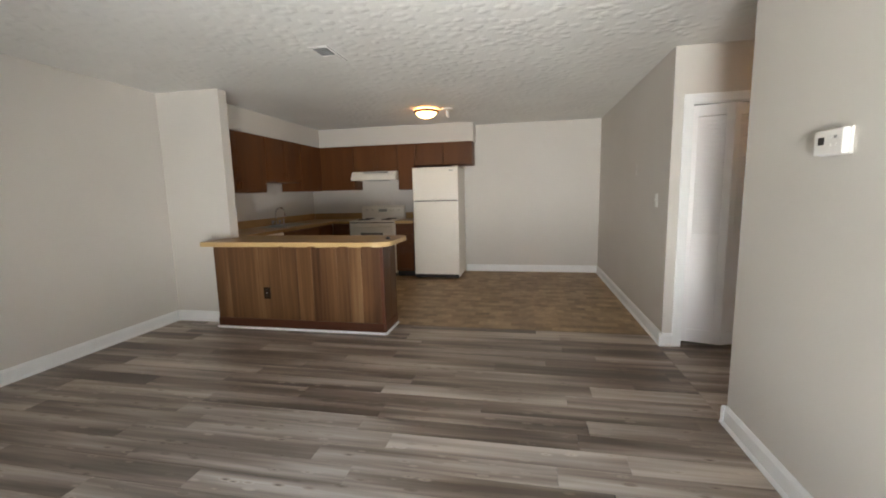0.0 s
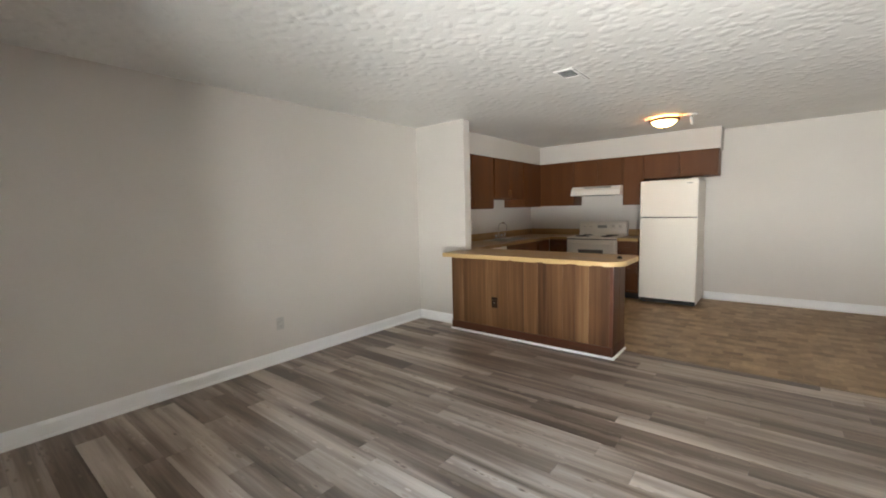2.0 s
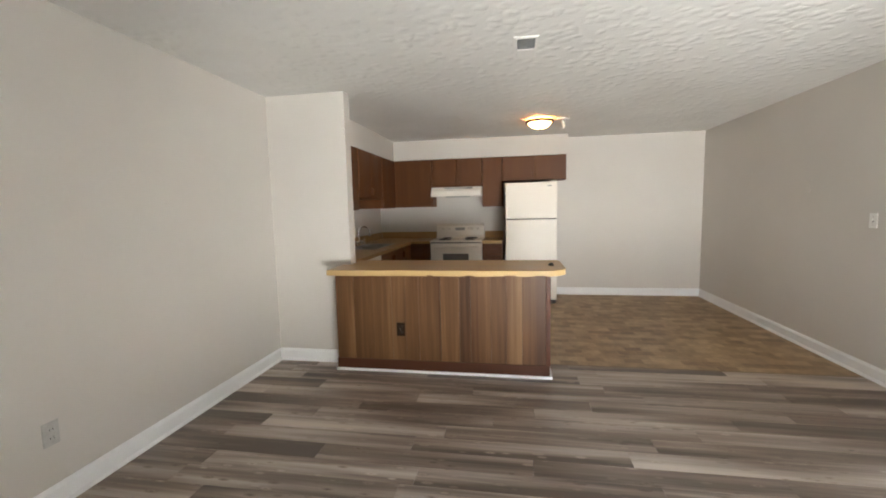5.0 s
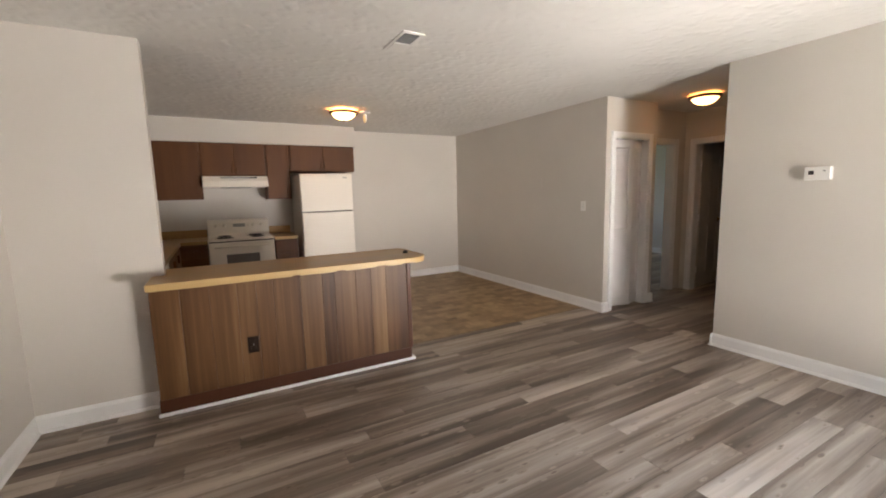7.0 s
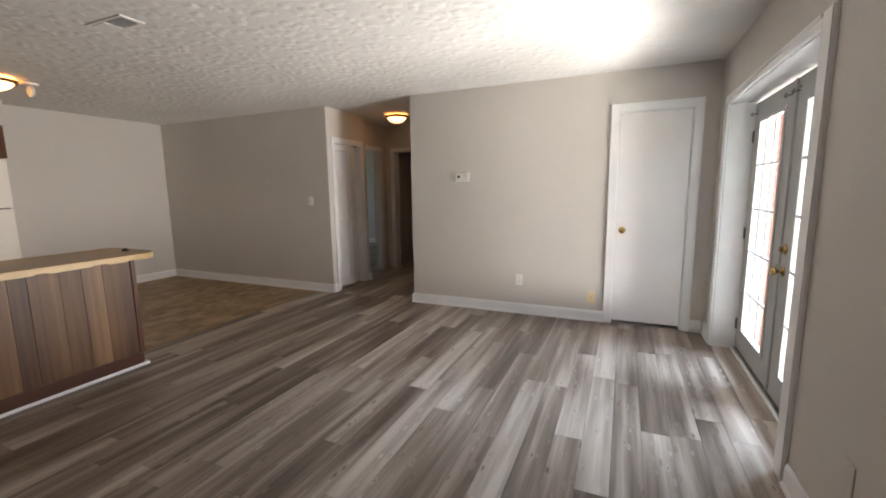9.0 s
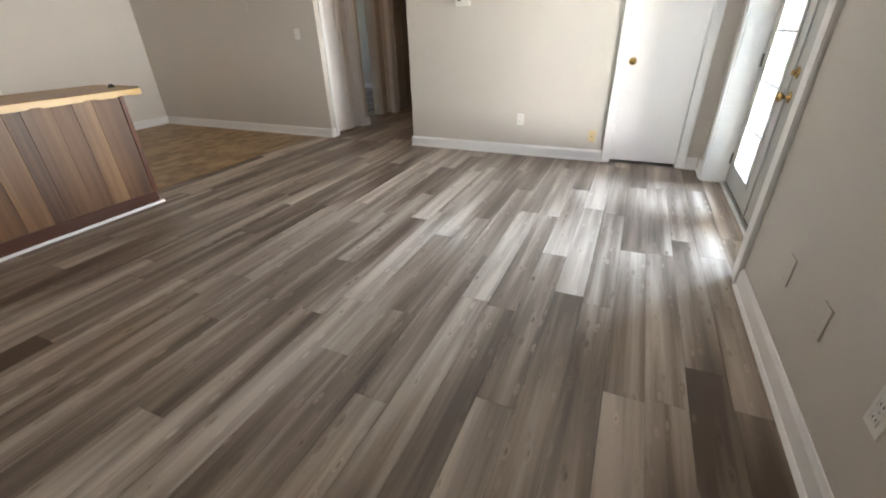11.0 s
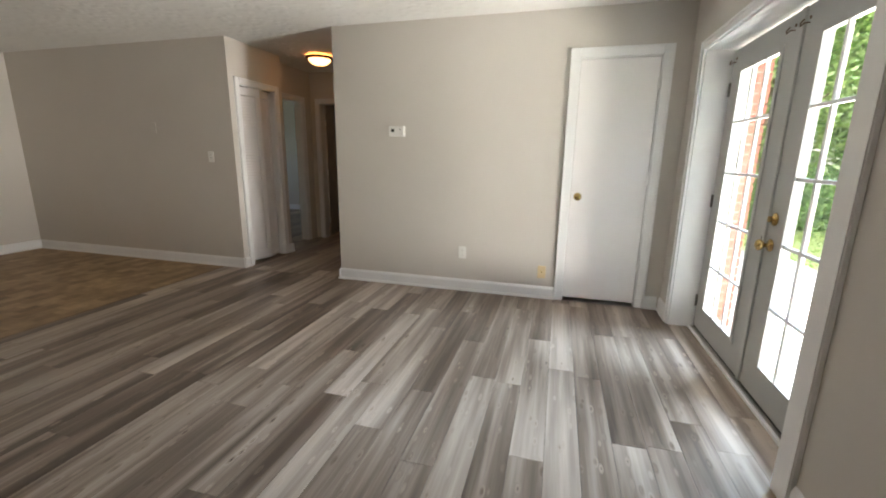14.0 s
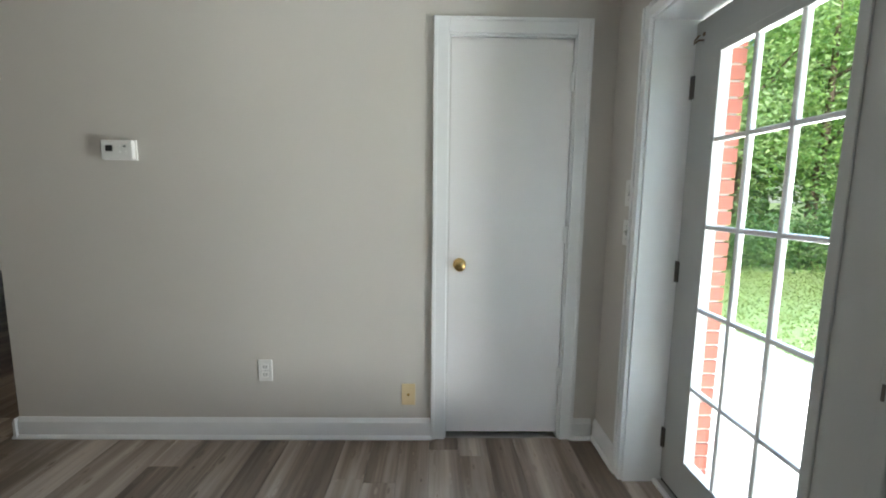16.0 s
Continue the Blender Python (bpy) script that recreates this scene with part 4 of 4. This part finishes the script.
# ---- plates on the walls: local face looks to -y ----
def wall_plate(name, label, cat, m, mat, kind):
    p = thing(name, label, cat, "wall plates", m)
    part("plate", box(-0.036, 0.036, -0.006, 0, -0.058, 0.058, 0.0025), mat, p)
    if kind == "outlet":
        for z in (-0.021, 0.021):
            f = part("socket", box(-0.017, 0.017, -0.0085, -0.0055, z - 0.014, z + 0.014, 0.004), mat, p)
            for x in (-0.007, 0.007):
                part("slot", box(x - 0.0012, x + 0.0012, -0.0092, -0.0084, z - 0.004, z + 0.006), SEAL, f)
        part("screw", lathe([(0.003, 0), (0.003, 0.001)], 8, pose(0, -0.006, 0, 90)), STEEL, p)
    elif kind == "switch":
        part("toggle", box(-0.005, 0.005, -0.016, -0.006, -0.002, 0.012, 0.002), mat, p)
        part("slot", box(-0.006, 0.006, -0.0066, -0.0058, -0.013, 0.014), GREYP, p)
        for z in (-0.03, 0.03):
            part("screw", lathe([(0.003, 0), (0.003, 0.001)], 8, pose(0, -0.006, z, 90)), STEEL, p)
    elif kind == "jack":
        part("jack", lathe([(0.007, 0), (0.007, 0.004), (0.004, 0.009), (0.004, 0.012)], 12, pose(0, -0.006, 0, 90)), BRASS, p)
    else:
        for z in (-0.042, 0.042):
            part("screw", lathe([(0.003, 0), (0.003, 0.001)], 8, pose(0, -0.006, z, 90)), STEEL, p)
    return p


wall_plate("outlet", "white double outlet low on the grey wall", "outlet", pose(XE, 1.228, 0.372, 0, 0, 270), PLASTIC, "outlet")
wall_plate("cable_plate", "yellowed ivory cable plate near the closet door", "wall plate", pose(XE, 0.489, 0.245, 0, 0, 270), IVORY, "jack")
wall_plate("outlet", "grey double outlet low on the west wall", "outlet", pose(XW, 1.90, 0.365, 0, 0, 90), GREYPL, "outlet")
wall_plate("outlet", "dark brown outlet in the walnut boards", "outlet", pose(-2.545, 3.679, 0.375), BROWNP, "outlet")
wall_plate("light_switch", "white toggle switch on the kitchen wall", "switch", pose(XK, 4.05, 1.22, 0, 0, 270), PLASTIC, "switch")
wall_plate("blank_plate", "painted-over blank plate on the kitchen wall", "wall plate", pose(XK, 4.80, 1.52, 0, 0, 270), PAINT, "blank")
wall_plate("light_switch", "white toggle switch beside the french doors", "switch", pose(0.868, YS, 1.30, 0, 0, 180), PLASTIC, "switch")
wall_plate("light_switch", "white toggle switch beside the french doors", "switch", pose(0.868, YS, 1.125, 0, 0, 180), PLASTIC, "switch")
wall_plate("blank_plate", "painted-over blank plate low on the south wall", "wall plate", pose(-1.54, YS, 0.375, 0, 0, 180), PAINT, "blank")
wall_plate("blank_plate", "painted-over blank plate low on the south wall", "wall plate", pose(-1.90, YS, 0.39, 0, 0, 180), PAINT, "blank")
wall_plate("outlet", "white double outlet low on the south wall", "outlet", pose(-2.30, YS, 0.405, 0, 0, 180), PLASTIC, "outlet")

th = thing("thermostat", "white programmable thermostat on the grey wall", "thermostat", m=pose(XE, 1.875, 1.478, 0, 0, 270))
part("back_plate", box(-0.078, 0.078, -0.008, 0, -0.048, 0.048, 0.002), PLASTIC, th)
part("case", box(-0.074, 0.074, -0.032, -0.008, -0.045, 0.045, 0.006), PLASTIC, th)
part("display", box(-0.05, -0.018, -0.0335, -0.0315, -0.008, 0.02, 0.001), BLACK, th, "small dark display")
for x, z in ((0.012, 0.016), (0.04, 0.016), (0.012, -0.012), (0.04, -0.012)):
    part("button", box(x - 0.007, x + 0.007, -0.0345, -0.0315, z - 0.005, z + 0.005, 0.001), GREYP if x > 0.03 and z > 0 else PLASTIC, th)

# ---- outdoors ----
structure("ground", box(-400, 400, -400, 400, -0.6, -0.20), LAWN, "mown lawn", "ground")
structure("pavement", box(-2.6, 4.6, -2.85, -0.90, -0.19, -0.10, 0.01), CONC, "sunlit concrete patio slab", "patio")
bw = structure("wall_brick", boxes((-4.2, DX0 - 0.046, -0.925, -0.725, -0.2, 2.75), (DX1 + 0.066, 6.0, -0.925, -0.725, -0.2, 2.75), (DX0 - 0.046, DX1 + 0.066, -0.925, -0.725, DH + 0.03, 2.75)), MORTAR, "red brick outer wall", "wall")
part("brickmould", boxes((DX1, DX1 + 0.052, -0.745, -0.722, 0, DH + 0.02), (DX0 - 0.032, DX0, -0.745, -0.722, 0, DH + 0.02), (DX0, DX1, -0.745, -0.722, DH, DH + 0.02), bevel=0.004), WHITE, bw, "white painted brick mould")


def leaf_cloud(rnd, centre, size, count, s0, s1):
    """Vertices and faces of many small leaf blades in clumps inside an uneven body."""
    vs, fs = [], []
    clumps = []
    for _ in range(max(6, count // 60)):
        while True:
            p = Vector((rnd.uniform(-1, 1), rnd.uniform(-1, 1), rnd.uniform(-1, 1)))
            if 0.25 < p.length < 1:
                break
        clumps.append((Vector((p.x * size[0], p.y * size[1], p.z * size[2])) + Vector(centre), rnd.uniform(0.25, 0.6)))
    for i in range(count):
        c, r = clumps[i % len(clumps)]
        p = c + Vector((rnd.gauss(0, r), rnd.gauss(0, r), rnd.gauss(0, r * 0.7)))
        s = rnd.uniform(s0, s1)
        q = Euler((rnd.uniform(-0.9, 0.9), rnd.uniform(-0.9, 0.9), rnd.uniform(0, 6.28))).to_matrix()
        k = len(vs)
        for u, v in ((-0.5, 0), (0, -0.28), (0.55, 0), (0, 0.28)):
            vs.append(p + q @ Vector((u * s, v * s, 0.08 * s * (1 if u else -1))))
        fs.append((k, k + 1, k + 2, k + 3))
    return vs, fs


def cloud_mesh(name, vs, fs, mat):
    me = bpy.data.meshes.new(name)
    me.from_pydata([tuple(v) for v in vs], [], fs)
    me.materials.append(mat)
    return me


rt = random.Random(11)
for i in range(10):
    x, y = 9.6 + rt.uniform(0, 2.6), 1.5 - i * 2.1 + rt.uniform(-0.5, 0.5)
    hgt = rt.uniform(7.5, 11)
    tr = thing("tree", "tall leafy deciduous tree at the edge of the lawn", "tree", "trees behind the lawn", pose(x, y, -0.2))
    pts = [(0.12 * math.sin(k), 0.1 * math.cos(k * 1.3), hgt * k / 6) for k in range(7)]
    part("trunk", tube(pts, [0.17 - 0.022 * k for k in range(7)], 9), BARK, tr)
    for k in range(5):
        a = rt.uniform(0, 6.28)
        z = hgt * rt.uniform(0.25, 0.7)
        part("limb", tube([(0, 0, z), (0.8 * math.cos(a), 0.8 * math.sin(a), z + 0.5), (1.7 * math.cos(a), 1.7 * math.sin(a), z + 1.1)], [0.06, 0.045, 0.02], 6), BARK, tr)
    crown = new("crown", cloud_mesh("crown", *leaf_cloud(rt, (0, 0, hgt * 0.58), (1.9, 1.9, hgt * 0.45), 6500, 0.09, 0.24), PALELEAF if i % 3 else LEAF))
    crown.parent = tr
vs, fs = [], []
for i in range(40):
    a, b = leaf_cloud(rt, (7.5 + rt.uniform(0, 1.6), 1.0 - i * 0.47, rt.uniform(0.0, 0.5)), (0.6, 0.6, rt.uniform(0.3, 0.9)), 1200, 0.05, 0.14)
    fs += [tuple(k + len(vs) for k in f) for f in b]
    vs += a
tagged(new("undergrowth", cloud_mesh("undergrowth", vs, fs, SHADELEAF)), "dense green undergrowth at the edge of the lawn, darkened for shadow", "bushes", kind="stuff")
vs, fs = [], []
for i in range(44):
    a, b = leaf_cloud(rt, (13.5 + rt.uniform(0, 3.5), 5.0 - i * 0.62, rt.uniform(1.5, 8)), (1.2, 1.5, 4.0), 1500, 0.25, 0.5)
    fs += [tuple(k + len(vs) for k in f) for f in b]
    vs += a
tagged(new("woods", cloud_mesh("woods", vs, fs, PALELEAF)), "far green woods behind the lawn", "trees", kind="stuff")
vs, fs = [], []
for i in range(42000):
    x, y = rt.uniform(-1.5, 7.4), -rt.uniform(2.0, 13)
    if -2.6 < x < 4.6 and y > -2.86:
        continue
    h, w, a = rt.uniform(0.015, 0.045), rt.uniform(0.008, 0.02), rt.uniform(0, 6.28)
    k = len(vs)
    c, q = math.cos(a), math.sin(a)
    vs += [(x - w * c, y - w * q, -0.2), (x + w * c, y + w * q, -0.2), (x + rt.uniform(-0.04, 0.04), y + rt.uniform(-0.04, 0.04), -0.2 + h)]
    fs.append((k, k + 1, k + 2))
tagged(new("grass", cloud_mesh("grass", vs, fs, GRASSB)), "sunlit green grass blades on the lawn", "grass", kind="stuff")

# ---- pieces: bricks, planks ----
brick_mesh = mesh_of("brick", box(-0.0975, 0.0975, -0.044, 0.044, -0.029, 0.029, 0.003), BRICK)
for row in range(38):
    z = -0.165 + row * 0.068
    for side in (0, 1):
        for k in range(3):
            off = 0.1 if row % 2 else 0.0
            x = (DX1 + 0.058 + 0.0975 + k * 0.205 - off) if side == 0 else (DX0 - 0.038 - 0.0975 - k * 0.205 + off)
            sx = 1.0
            if k == 0 and row % 2:
                sx, x = 0.49, (DX1 + 0.058 + 0.048) if side == 0 else (DX0 - 0.038 - 0.048)
            if z > 2.0 and k == 0:
                continue
            ob = new("brick", brick_mesh)
            ob.parent = bw
            ob.matrix_basis = pose(x, -0.896, z) @ Matrix.Diagonal((sx, 1, 1, 1))

# the bricks further off, joined
vs, fs = [], []
for row in range(42):
    z = -0.165 + row * 0.068
    off = 0.1 if row % 2 else 0.0
    for k in range(52):
        x = -4.1 + k * 0.205 + off
        if DX0 - 0.65 < x < DX1 + 0.67 and (row < 38 or z < 2.1):
            if not (row >= 33 and DX0 - 0.05 < x < DX1 + 0.06):
                continue
        if x > 5.9:
            continue
        c = len(vs)
        for dx in (-0.0975, 0.0975):
            for y in (-0.94, -0.86):
                for dz in (-0.029, 0.029):
                    vs.append((x + dx, y, z + dz))
        fs += [tuple(c + q for q in f) for f in ((0, 1, 3, 2), (4, 6, 7, 5), (0, 4, 5, 1), (2, 3, 7, 6), (1, 5, 7, 3), (0, 2, 6, 4))]
far_bricks = new("brickwork", cloud_mesh("brickwork", vs, fs, BRICK))
far_bricks.parent = bw
tagged(far_bricks, kind="stuff")

PW, PL = 0.1465, 1.22
rp = random.Random(3)
plank_mesh = {}


def lay_planks(name, label, x0, x1, y0, y1, skip=None):
    ob = structure(name, box(x0, x1, y0, y1, -0.0115, -0.006), SEAL, label, "floor")
    y = y0
    while y < y1 - 0.01:
        w = min(PW, y1 - y)
        x = x0 - rp.uniform(0.1, 1.1)
        while x < x1 - 0.001:
            a, b = max(x, x0), min(x + PL, x1)
            if b - a > 0.02:
                key = (round(b - a, 2), round(w, 3))
                if key not in plank_mesh:
                    hw, hl = w / 2 - 0.0006, (b - a) / 2 - 0.0006
                    plank_mesh[key] = mesh_of("plank", box(-hl, hl, -hw, hw, -0.005, 0.0, 0.0009), PLANK)
                p = new("plank", plank_mesh[key])
                p.parent = ob
                p.location = ((a + b) / 2, y + w / 2, 0.0)
            x += PL
        y += PW
    return ob


lay_planks("floor_living", "grey-brown oak-look vinyl plank floor", XW, XE, -0.65, 3.99)
lay_planks("floor_hall", "grey-brown oak-look vinyl plank floor in the hall", XE + 0.001, HX + 1.9, HY0 - 0.2, HN + 0.05)
lay_planks("floor_bedroom", "grey-brown oak-look vinyl plank floor in the bedroom", 2.0, 5.8, HN + 0.051, 7.6)
structure("floor_kitchen", box(XW, XK, 3.991, YB, -0.0115, 0.0), VINYL, "brown stone-pattern sheet vinyl floor", "floor")
structure("trim", box(-1.30, XK - 0.03, 3.982, 3.998, 0.0, 0.004, 0.0015), SEAM, "thin brown strip between planks and vinyl", "trim")
